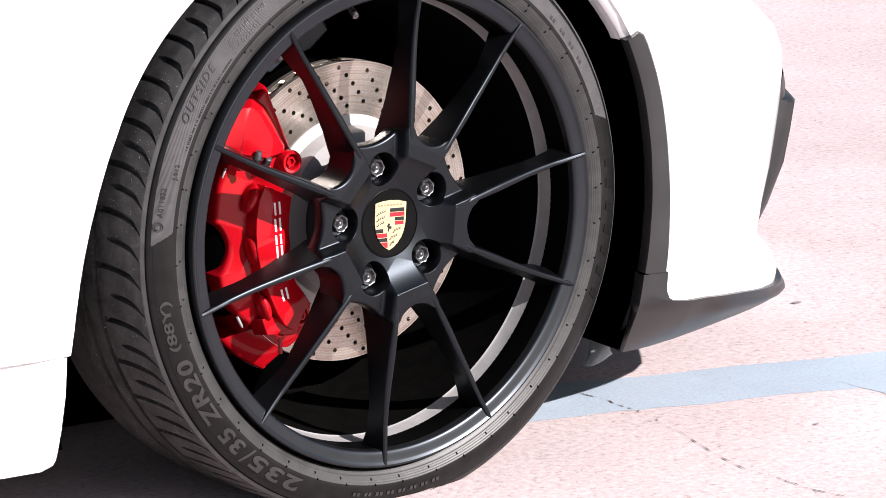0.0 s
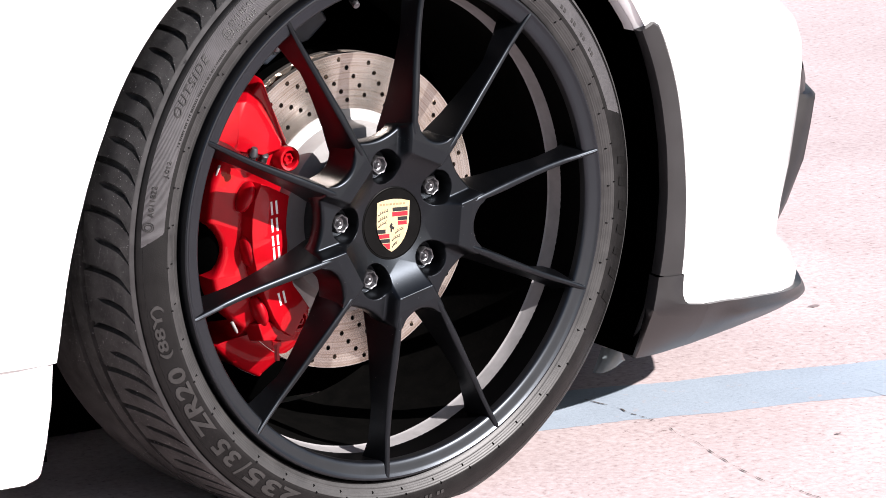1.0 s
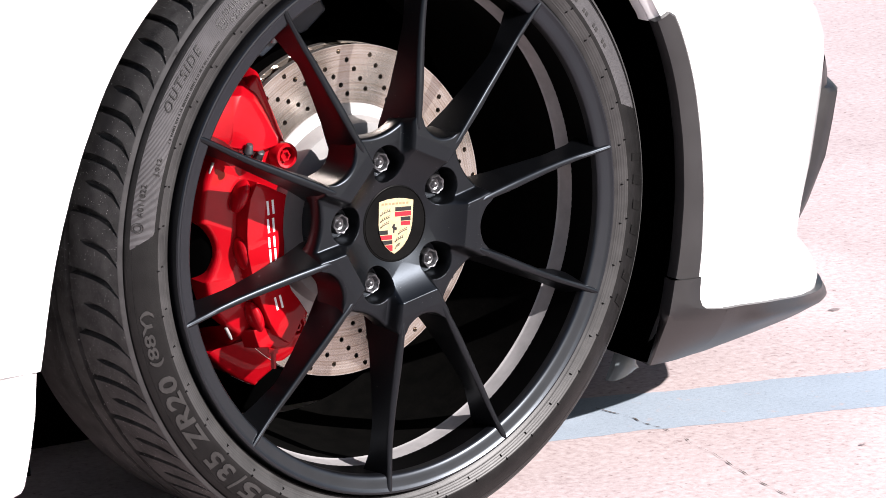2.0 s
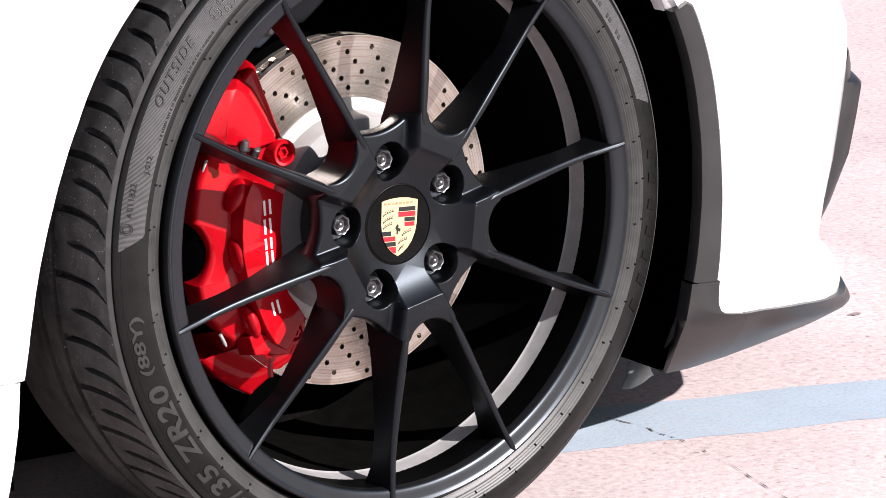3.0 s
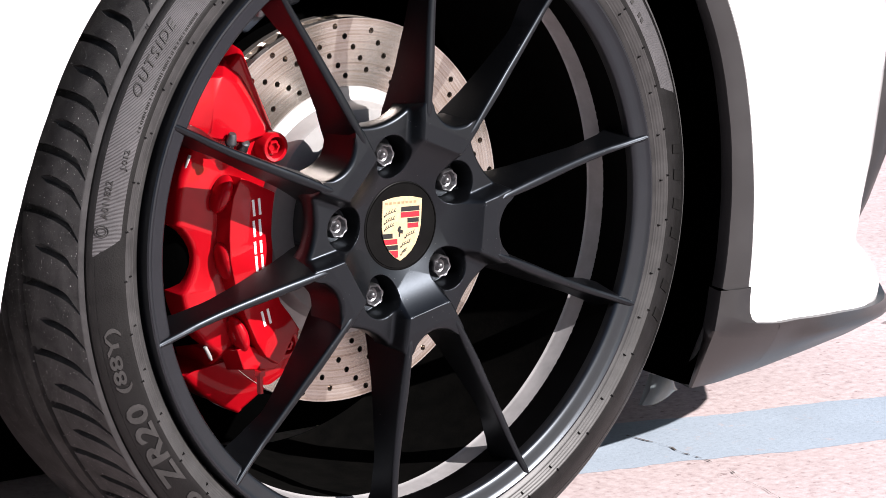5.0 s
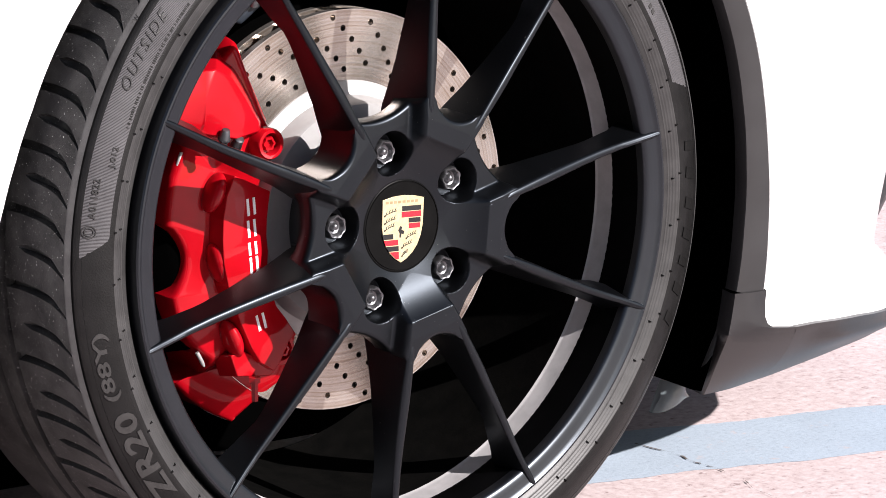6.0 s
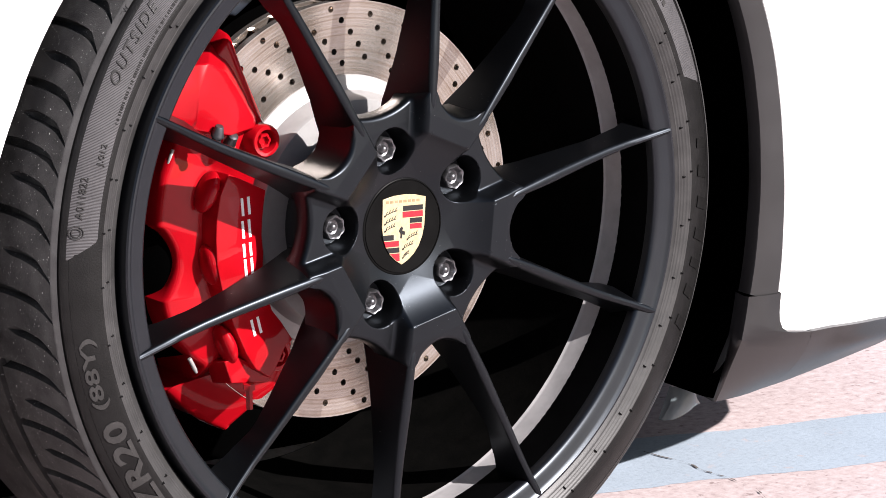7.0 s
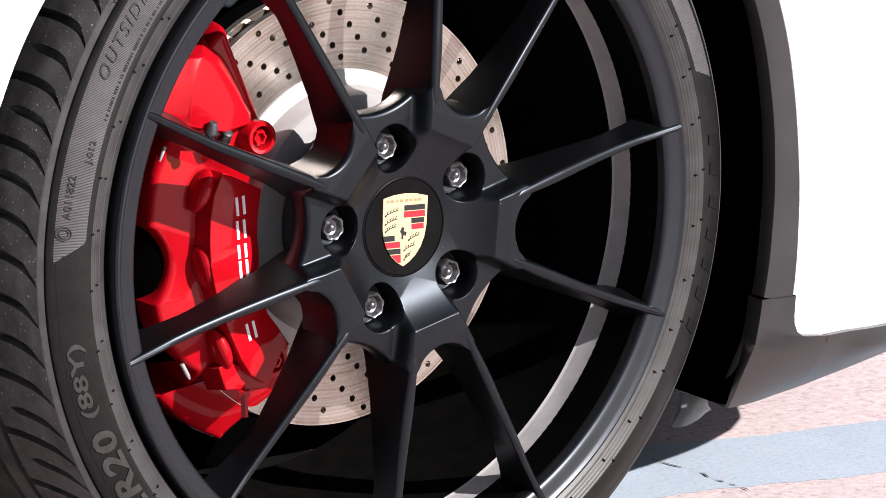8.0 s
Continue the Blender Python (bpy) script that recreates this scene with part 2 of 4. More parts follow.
def letters(text, size, depth, bold=0.0, shear=0.0, space=1.0):
    cu = bpy.data.curves.new("letters", "FONT")
    cu.body, cu.size, cu.extrude, cu.offset, cu.shear, cu.space_character = text, size, depth / 2, bold, shear, space
    cu.align_x, cu.align_y = "CENTER", "CENTER"
    cu.resolution_u = 3
    return to_plate("letters", cu, depth)


def ring_of(radius, n, x=0.0, z=0.0, turn=0.0):
    return [(x + radius * math.cos(turn + i * math.tau / n), z + radius * math.sin(turn + i * math.tau / n)) for i in range(n)]


# ---- the ground ----
GROUND = 0.010
ground = new("ground", mesh_of("ground", [(-300, -300, GROUND), (300, -300, GROUND), (300, 300, GROUND), (-300, 300, GROUND)], [(0, 1, 2, 3)], 0))
ground.data.materials.append(concrete)
tagged(ground, "pinkish exposed aggregate concrete parking ground in full sun", "ground", kind="structure")


def ribbon(name, points, material, z, steps_seed, rough_edge):
    """A thin strip on the ground along (x, y, width), with an uneven edge."""
    rnd = random.Random(steps_seed)
    verts = []
    n = len(points)
    for i, (x, y, w) in enumerate(points):
        x2, y2, _ = points[min(i + 1, n - 1)]
        x1, y1, _ = points[max(i - 1, 0)]
        d = Vector((x2 - x1, y2 - y1)).normalized()
        side = Vector((-d.y, d.x))
        l, r = w / 2 + rnd.uniform(-rough_edge, rough_edge), w / 2 + rnd.uniform(-rough_edge, rough_edge)
        for k in (l, 0.0, -r):
            verts.append((x + side.x * k, y + side.y * k, GROUND + z))
    ob = new(name, mesh_of(name, verts, grid_faces(n, 3), 0))
    ob.data.materials.append(material)
    return ob


line = ribbon("painted_line", [(x, 0.3685 - 0.36 * x + 0.003 * math.sin(x * 31), 0.155) for x in (0.012 * i for i in range(280))], blue_line, 0.0003, 3, 0.0018)
tagged(line, "faded pale blue painted line across the concrete", "line", kind="structure")
cross_line = ribbon("painted_line", [(0.803 + 0.04 * k, 0.062 - k, 0.155) for k in (0.012 * i for i in range(160))], blue_line, 0.0006, 4, 0.003)
tagged(cross_line, "faded pale blue painted line meeting another at a corner", "line", kind="structure")


# a hairline crack, dark stains and a pale pebble
CRACK = [(0.448, 0.242), (0.453, 0.187), (0.447, 0.156), (0.448, 0.131), (0.444, 0.085), (0.428, 0.052), (0.421, 0.007), (0.391, -0.080), (0.371, -0.164), (0.374, -0.218), (0.371, -0.268), (0.380, -0.322), (0.364, -0.415), (0.367, -0.547)]
rnd = random.Random(11)
crack_points = []
for (x0, y0), (x1, y1) in zip(CRACK, CRACK[1:]):
    for k in range(7):
        crack_points.append((x0 + (x1 - x0) * k / 7 + rnd.uniform(-0.0009, 0.0009), y0 + (y1 - y0) * k / 7, rnd.choice((0.0001, 0.0001, 0.0002, 0.0006, 0.0022))))
tagged(ribbon("crack", crack_points, crack_dark, 0.0012, 6, 0.0002), "thin dark crack running across the concrete", "crack", kind="structure")


def stain(x, y, size, seed):
    r = random.Random(seed)
    verts = [(x, y, GROUND + 0.0013)]
    for i in range(18):
        a = i * math.tau / 18
        k = size * r.uniform(0.6, 1.1)
        verts.append((x + 1.5 * k * math.cos(a), y + k * math.sin(a), GROUND + 0.0013))
    ob = new("stain", mesh_of("stain", verts, [(0, i + 1, (i + 1) % 18 + 1) for i in range(18)], 0))
    ob.data.materials.append(stain_grey)
    return tagged(ob, "small dark stain on the concrete", "stain", kind="structure")


for x, y, size in ((0.970, 0.409, 0.006), (0.566, -0.071, 0.0028)):
    stain(x, y, size, int(x * 1000))

# ---- the car ----
car = tagged(new("car"), "white sports car with black wheels and red brakes, parked on concrete", "car")
CAR = pose(0, 0.033, 0, 0, 0, -6)          # x forward, y into the car; the side stands at y = 0
WHEEL = pose(0, 0, HUB)

# Radius of the wheel arch's edge against the angle about the hub.
ARCH = [(-32, 0.384), (-24, 0.377), (-17, 0.370), (-8, 0.366), (1, 0.365), (10, 0.3666), (19, 0.3705), (28, 0.374), (60, 0.364), (100, 0.357), (138, 0.3545), (150, 0.3535), (158, 0.353),
        (165, 0.356), (171, 0.3605), (176.5, 0.367), (181, 0.374), (185.5, 0.382), (190, 0.3925), (194, 0.4045)]


def arch_point(a, out=0.0):
    r = lerp(ARCH, a) + out
    return r * math.cos(radians(a)), HUB + r * math.sin(radians(a))


def bulge(x, z):
    """How far the flank stands inside the plane of the arch's edge: it swells above the wheel and turns in at the top."""
    return -0.012 * step(0.0, 0.12, math.hypot(x, z - HUB) - 0.36) + 0.16 * max(0.0, (z - 0.60) / 0.16) ** 2.2 + 0.02 * step(0.25, 0.12, z)


def fender():
    """Fender over and behind the wheel, with a folded arch edge."""
    verts, rings = [], (-1.0, -0.5, 0.0, 0.004, 0.02, 0.06, 0.12, 0.2, 0.3, 0.42)
    angles = [38 + (194 - 38) * i / 120 for i in range(121)]
    for a in angles:
        x0, z0 = arch_point(a)
        if a < 180 - math.degrees(math.atan2(0.40, 0.62)):          # towards the top edge
            top = 0.76
            ux, uz = math.cos(radians(a)), math.sin(radians(a))
            k = (top - HUB) / uz
            x1, z1 = k * ux, top
        else:
            f = (a - 147.2) / (194 - 147.2)
            x1, z1 = -0.70, 0.76 + (0.238 - 0.76) * f
        x1 = max(-0.70, min(0.62, x1))
        for q in rings:
            if q < 0:
                verts.append((x0, 0.03 * -q, z0) if q < -0.6 else (x0, 0.012, z0))
            else:
                k = q / 0.42
                x, z = x0 + (x1 - x0) * k, z0 + (z1 - z0) * k
                verts.append((x, bulge(x, z) + (0.0 if q else 0.002), z))
    return mesh_of("front_fender", verts, grid_faces(len(angles), len(rings)), 40)


body = part("body", fender(), white_paint, car, "glossy white painted front fender", CAR)


def skirt():
    edge = [(-0.3945, 0.2315), (-0.3952, 0.227), (-0.3985, 0.186), (-0.4035, 0.146), (-0.4065, 0.124), (-0.4090, 0.112), (-0.4125, 0.1065), (-0.420, 0.1035)]
    verts = []
    cols = (0.0, 0.003, 0.01, 0.04, 0.10, 0.20, 0.30)
    for i, (x, z) in enumerate(edge):
        verts.append((x, 0.06, z))
        for c in cols:
            zz = z + (0.004 * c / 0.3 if i < 2 else 0)
            y = 0.004 - 0.006 * step(0, 0.01, c) + 0.010 * step(0.18, 0.1, zz)
            verts.append((x - c, y, zz))
    n = len(cols) + 1
    verts += [(x, 0.10, z) for x, y, z in verts[-n:]]
    return mesh_of("side_skirt", verts, grid_faces(len(edge) + 1, n), 40)


part("side_skirt", skirt(), white_paint, car, "white side skirt below a thin seam", CAR)

# Bumper: how far the corner reaches forward at each height.
REACH = [(0.135, 0.35), (0.15, 0.356), (0.159, 0.3585), (0.174, 0.348), (0.194, 0.325), (0.212, 0.3165), (0.229, 0.3215), (0.253, 0.329), (0.295, 0.346), (0.365, 0.365), (0.403, 0.3705), (0.431, 0.3695), (0.456, 0.357), (0.475, 0.333), (0.5, 0.304), (0.57, 0.267)]
CORNER_X, CORNER_Y = 0.39, 0.45


def corner(phi, z, out=0.0):
    a = lerp(REACH, z) + out
    return CORNER_X + a * math.sin(radians(phi)), CORNER_Y - (CORNER_Y + out) * math.cos(radians(phi))


def lip_top(phi):
    return lerp([(0, 0.1785), (9, 0.1768), (20, 0.1695), (38, 0.1525), (47, 0.144), (90, 0.136)], phi)


def bumper():
    rows = [0.1, 0.148, 0.159, 0.167, 0.174, 0.184, 0.194, 0.203, 0.212, 0.221, 0.229, 0.253, 0.275, 0.295, 0.32, 0.345, 0.37, 0.39, 0.403, 0.417, 0.431, 0.444, 0.456, 0.466, 0.475, 0.487, 0.500, 0.53, 0.57]
    phis = [90 * i / 45 for i in range(46)]
    verts = []
    for z in rows:
        line = []
        r = 0.3905 if z > 0.27 else lerp([(0.1802, 0.424), (0.1835, 0.415), (0.1935, 0.4065), (0.2163, 0.401), (0.27, 0.393)], z)
        dz = min(r - 0.001, abs(z - HUB))
        xe = math.sqrt(r * r - dz * dz)
        if z > 0.49:
            xe = math.sqrt(max(0.0, 0.384 ** 2 - (z - HUB) ** 2))
        xe = min(xe, 0.398)
        for k in (0.0, 0.25, 0.5, 0.75):
            line.append((xe + (CORNER_X + 0.012 - xe) * k, 0.002, max(z, 0.178)))
        for phi in phis[2:]:
            x, y = corner(phi, z)
            if z < 0.2:
                z2 = max(z, lip_top(phi))
            else:
                z2 = z
            line.append((x, y, z2))
        for y in (0.6, 0.9):
            line.append((line[-1][0] + 0.02, y, line[-1][2]))
        verts += line
    return mesh_of("bumper", verts, grid_faces(len(rows), 4 + 44 + 2), 40)


part("bumper", bumper(), white_paint, car, "white front bumper corner curving to the nose", CAR)


def arch_trim():
    """Plastic edging along the front of the arch."""
    verts = []
    angles = [27.0 - 44.0 * i / 46 for i in range(47)]
    for i, a in enumerate(angles):
        w = lerp([(-17, 0.0330), (-10, 0.0305), (-4, 0.0285), (4.5, 0.0263), (13, 0.0262), (20.6, 0.0257), (24.5, 0.0255), (26.2, 0.0245), (27.0, 0.020)], a)
        for out, y in ((0.001, 0.012), (0.0, 0.0), (0.002, -0.004), (w * 0.4, -0.006), (w - 0.003, -0.006), (w, -0.003), (w, 0.02)):
            x, z = arch_point(a, out)
            verts.append((x, y, z))
    faces = grid_faces(len(angles), 7)
    faces.append(tuple(range(7)))
    faces.append(tuple(range(len(verts) - 1, len(verts) - 8, -1)))
    return mesh_of("arch_trim", verts, faces, 40)


def arch_fold():
    """Folded white edge of the arch above the plastic edging."""
    verts = []
    for i in range(25):
        a = 26.8 + 30 * i / 24
        for out, y in ((0.000, 0.030), (0.0005, 0.014), (0.002, 0.011), (0.011, 0.0035), (0.013, 0.0025), (0.013, 0.02)):
            x, z = arch_point(a, out)
            verts.append((x, y, z))
    return mesh_of("arch_fold", verts, grid_faces(25, 6), 40)


part("arch_fold", arch_fold(), white_paint, car, "folded white edge of the wheel arch", CAR)
part("arch_trim", arch_trim(), grey_plastic, car, "dark grey plastic edging of the wheel arch", CAR)


def undercut(x, y, z):
    """The lip leans back under the bumper towards its lower edge."""
    f = max(0.0, (0.180 - z) / 0.045)
    k = min(1.0, max(0.0, (x - 0.334) / 0.11))
    return x + 0.036 * f, y + (0.065 + 0.045 * k) * f, z - (0.024 + 0.010 * k) * f


# Lower edge of the lip round the corner: angle, then x, y, z.
LIP_FOOT = [(0, 0.412, 0.089, 0.1015), (10, 0.472, 0.107, 0.1012), (20, 0.533, 0.123, 0.1050), (30, 0.583, 0.135, 0.1100), (38, 0.623, 0.148, 0.1140), (46, 0.651, 0.169, 0.1170), (56, 0.671, 0.204, 0.1175), (65, 0.689, 0.234, 0.1180), (90, 0.730, 0.460, 0.116)]


def lip_point(phi, k):
    """A point of the lip at an angle round the corner, from its top (0) to its foot (1)."""
    foot = Vector(lerp(LIP_FOOT, phi))
    x, y = corner(phi, 0.16, 0.006)
    top = Vector((x, y, lip_top(phi)))
    p = top + (foot - top) * k
    swell = 0.010 * math.sin(math.pi * k) ** 0.8 * (1 - 0.4 * phi / 90)
    swell += 0.010 * step(7, 16, phi) * step(0.0, 0.24, k) * step(0.55, 0.24, k)      # glossy roll under the white edge
    return Vector((p.x + swell * 0.4 * math.sin(radians(phi)), p.y - swell * math.cos(radians(phi)), p.z - 0.004 * math.sin(math.pi * k)))


def front_lip():
    """Lower plastic lip: the piece between the arch and the bumper's corner."""
    verts = []
    outer = [(0.3872, 0.2170), (0.3862, 0.2080), (0.3856, 0.2000), (0.3858, 0.1930), (0.3885, 0.1860), (0.3940, 0.1815)]
    for i in range(17):
        a = -17.3 - 13.2 * i / 16
        x, z = arch_point(a)
        p = Vector(undercut(x, -0.005, z))
        if i < 6:
            q = Vector((outer[i][0], -0.006, outer[i][1]))
        else:
            q = lip_point(5, (i - 6) / 10)
        line = [(p.x + 0.002, p.y + 0.022, p.z), (p.x - 0.0015, p.y + 0.004, p.z)]
        for k in (0.0, 0.1, 0.3, 0.5, 0.7, 0.9, 1.0):
            m = p + (q - p) * k
            line.append((m.x, m.y - 0.003 * math.sin(math.pi * k), m.z))
        if i < 6:
            line.append((q.x, 0.02, q.z))
        else:
            line.append((q.x, q.y + 0.0005, q.z))
        verts += line
    return mesh_of("front_lip", verts, grid_faces(17, 10), 40)


lip = part("front_lip", front_lip(), grey_plastic, car, "dark grey plastic lip under the bumper", CAR)


def lip_sweep():
    verts = []
    phis = [5 + 85 * i / 60 for i in range(61)]
    for phi in phis:
        foot = Vector(lerp(LIP_FOOT, phi))
        x, y = corner(phi, 0.16, -0.014)
        line = [(x, y, lip_top(phi) + 0.001)]
        for k in (0.0, 0.05, 0.1, 0.15, 0.2, 0.25, 0.32, 0.4, 0.48, 0.56, 0.7, 0.85, 0.94, 1.0):
            line.append(tuple(lip_point(phi, k)))
        line.append((foot.x - 0.02, foot.y + 0.10, foot.z + 0.012))
        verts += line
    return mesh_of("lip_sweep", verts, grid_faces(len(phis), 16), 50)


part("lip_sweep", lip_sweep(), grey_plastic, lip, "", Matrix())


def blade():
    """Upright fin at the edge of the front air intake."""
    verts = []
    rows = [(0.220, 0.000), (0.228, 0.006), (0.24, 0.010), (0.29, 0.019), (0.33, 0.020), (0.362, 0.020), (0.368, 0.014), (0.370, 0.006), (0.385, 0.005), (0.40, 0.001)]
    for z, o in rows:
        for phi, k in ((46.5, -0.2), (47.5, 0.3), (49.5, 0.9), (53, 1.0), (64, 1.0), (68, 0.7), (70, 0.0)):
            x, y = corner(phi, z, 0.001 + o * k)
            verts.append((x, y, z))
    return mesh_of("intake_blade", verts, grid_faces(len(rows), 7), 40)


part("intake_blade", blade(), grey_plastic, car, "grey plastic fin beside the front air intake", CAR)


# dark inside of the wheel arch, and the underside that closes the car; their shade is put into the black
def arch_liner():
    verts = []
    angles = [-31 + (207 + 31) * i / 96 for i in range(97)]
    for a in angles:
        c, q = math.cos(radians(a)), math.sin(radians(a))
        r = lerp(ARCH + [(207, 0.45)], a)
        for rr, y in ((r + 0.001, 0.012), (r + 0.015, 0.03), (max(r + 0.02, 0.41), 0.06), (max(r + 0.02, 0.41), 0.34)):
            verts.append((rr * c, y, HUB + rr * q))
    return mesh_of("arch_liner", verts, grid_faces(len(angles), 4), 40)


part("arch_liner", arch_liner(), shade_black, car, "black plastic liner inside the wheel arch", CAR)
part("inner_wall", mesh_of("inner_wall", [(x, y, z) for y in (0.335, 0.345) for x, z in ((-0.46, 0.052), (0.38, 0.052), (0.38, 0.73), (-0.46, 0.73))], [(0, 1, 2, 3), (4, 5, 6, 7), (0, 1, 5, 4), (1, 2, 6, 5), (2, 3, 7, 6), (3, 0, 4, 7)], 0), shade_black, car, "black inner wall of the wheel well", CAR)


def shell(name, verts, faces):
    return mesh_of(name, verts, faces, 0)


pan = [(-3.2, 0.06, 0.115), (-0.42, 0.06, 0.115), (-0.40, 0.46, 0.115), (0.36, 0.46, 0.14), (0.36, 0.12, 0.145), (0.60, 0.24, 0.145), (0.70, 0.45, 0.145), (0.76, 0.9, 0.145), (0.70, 1.35, 0.145), (0.36, 1.70, 0.145), (-3.2, 1.70, 0.115)]
part("underbody", shell("underbody", pan, [(0, 1, 2, 3, 7, 8, 9, 10), (3, 4, 5, 6, 7)]), shade_black, car, "black underbody panel", CAR)
far = [(-0.70, 0.0, 0.10), (-3.2, 0.0, 0.10), (-3.2, 1.76, 0.10), (0.40, 1.76, 0.135), (0.72, 1.40, 0.135), (-0.70, 0.16, 0.76), (-3.2, 0.16, 0.80), (-3.2, 1.60, 0.80), (0.40, 1.64, 0.62), (0.72, 1.40, 0.50), (0.785, 0.9, 0.135), (0.70, 0.9, 0.52), (-0.70, 0.0, 0.60), (-3.2, 0.0, 0.62)]
part("flank", shell("flank", far, [(0, 1, 13, 12), (12, 13, 6, 5), (1, 2, 7, 6, 13), (2, 3, 8, 7), (3, 4, 9, 8), (4, 10, 11, 9), (5, 6, 7, 8, 9, 11)]), white_paint, car, "plain white flank and lid closing the car", CAR)


def hood():
    verts = []
    xs = [-0.70 + 1.36 * i / 24 for i in range(25)]
    for x in xs:
        drop = 0.30 * step(0.15, 0.72, x)
        for k, y in enumerate((0.158, 0.22, 0.32, 0.5, 0.7, 0.9)):
            z = 0.76 + 0.03 * (k / 5) ** 0.6 - drop * (0.75 if k else 0.7) * (1 if x > 0.15 else 0)
            verts.append((x, y, z))
    return mesh_of("hood", verts, grid_faces(25, 6), 40)


part("hood", hood(), white_paint, car, "glossy white front lid", CAR)


def brake_flap():
    """A bent plastic vane with a scalloped upper corner, hanging ahead of the wheel."""
    top = [(0.3790, 0.1085), (0.3815, 0.1080), (0.3845, 0.1073), (0.389, 0.1065), (0.3945, 0.1060), (0.397, 0.1030), (0.4005, 0.0985), (0.4045, 0.0935), (0.4085, 0.0885)]
    low = [(0.3655, 0.0800), (0.3675, 0.0803), (0.3700, 0.0809), (0.373, 0.0815), (0.380, 0.0830), (0.387, 0.0845), (0.394, 0.0858), (0.401, 0.0870), (0.408, 0.0880)]
    verts = []
    for i, ((x1, z1), (x0, z0)) in enumerate(zip(top, low)):
        y = 0.122 - 0.010 * math.sin(math.pi * i / 8)
        verts += [(x1, y, z1), ((x0 + x1) / 2, y - 0.004, (z0 + z1) / 2), (x0, y, z0), (x0, y + 0.004, z0), (x1, y + 0.004, z1)]
    return mesh_of("brake_flap", verts, grid_faces(9, 5, False, True), 40)


part("brake_flap", brake_flap(), flap_grey, car, "small grey air deflector ahead of the wheel", Matrix())

# ---- the wheel ----
NUT_ANGLE = 101.03


def rim():
    profile = [(0.2785, 0.024), (0.2778, 0.020), (0.2775, 0.004), (0.2770, 0.0012), (0.2758, -0.0002), (0.2742, -0.0004), (0.2728, 0.0004), (0.2712, 0.0012), (0.2700, 0.0015), (0.2655, 0.0024), (0.2625, 0.0029), (0.2600, 0.0037), (0.2586, 0.0048), (0.2577, 0.0064), (0.2572, 0.0090), (0.2570, 0.0130)]
    return revolve("wheel", profile, 240, smooth=28)


wheel = part("wheel", rim(), rim_satin, car, "satin black alloy rim with ten thin spokes", WHEEL)
AXLE = Matrix()
part("rim_wall", revolve("rim_wall", [(0.2571, 0.0129), (0.2568, 0.0200), (0.2565, 0.0280), (0.2562, 0.0360), (0.2558, 0.0425), (0.2556, 0.0460)], 200, smooth=40), wall_shade_black, wheel, "inner wall of the rim, its shade painted black", AXLE)
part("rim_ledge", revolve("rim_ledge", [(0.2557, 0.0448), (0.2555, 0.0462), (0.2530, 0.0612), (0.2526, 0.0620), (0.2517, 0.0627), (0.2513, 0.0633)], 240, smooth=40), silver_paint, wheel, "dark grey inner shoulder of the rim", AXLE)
part("rim_barrel", revolve("rim_barrel", [(0.2513, 0.0633), (0.2512, 0.0680), (0.2510, 0.110), (0.2420, 0.190), (0.2360, 0.216), (0.258, 0.225), (0.2795, 0.228)], 160, smooth=30), dirty_shade_black, wheel, "dirty inside of the rim, blackened to carry its shade", AXLE)


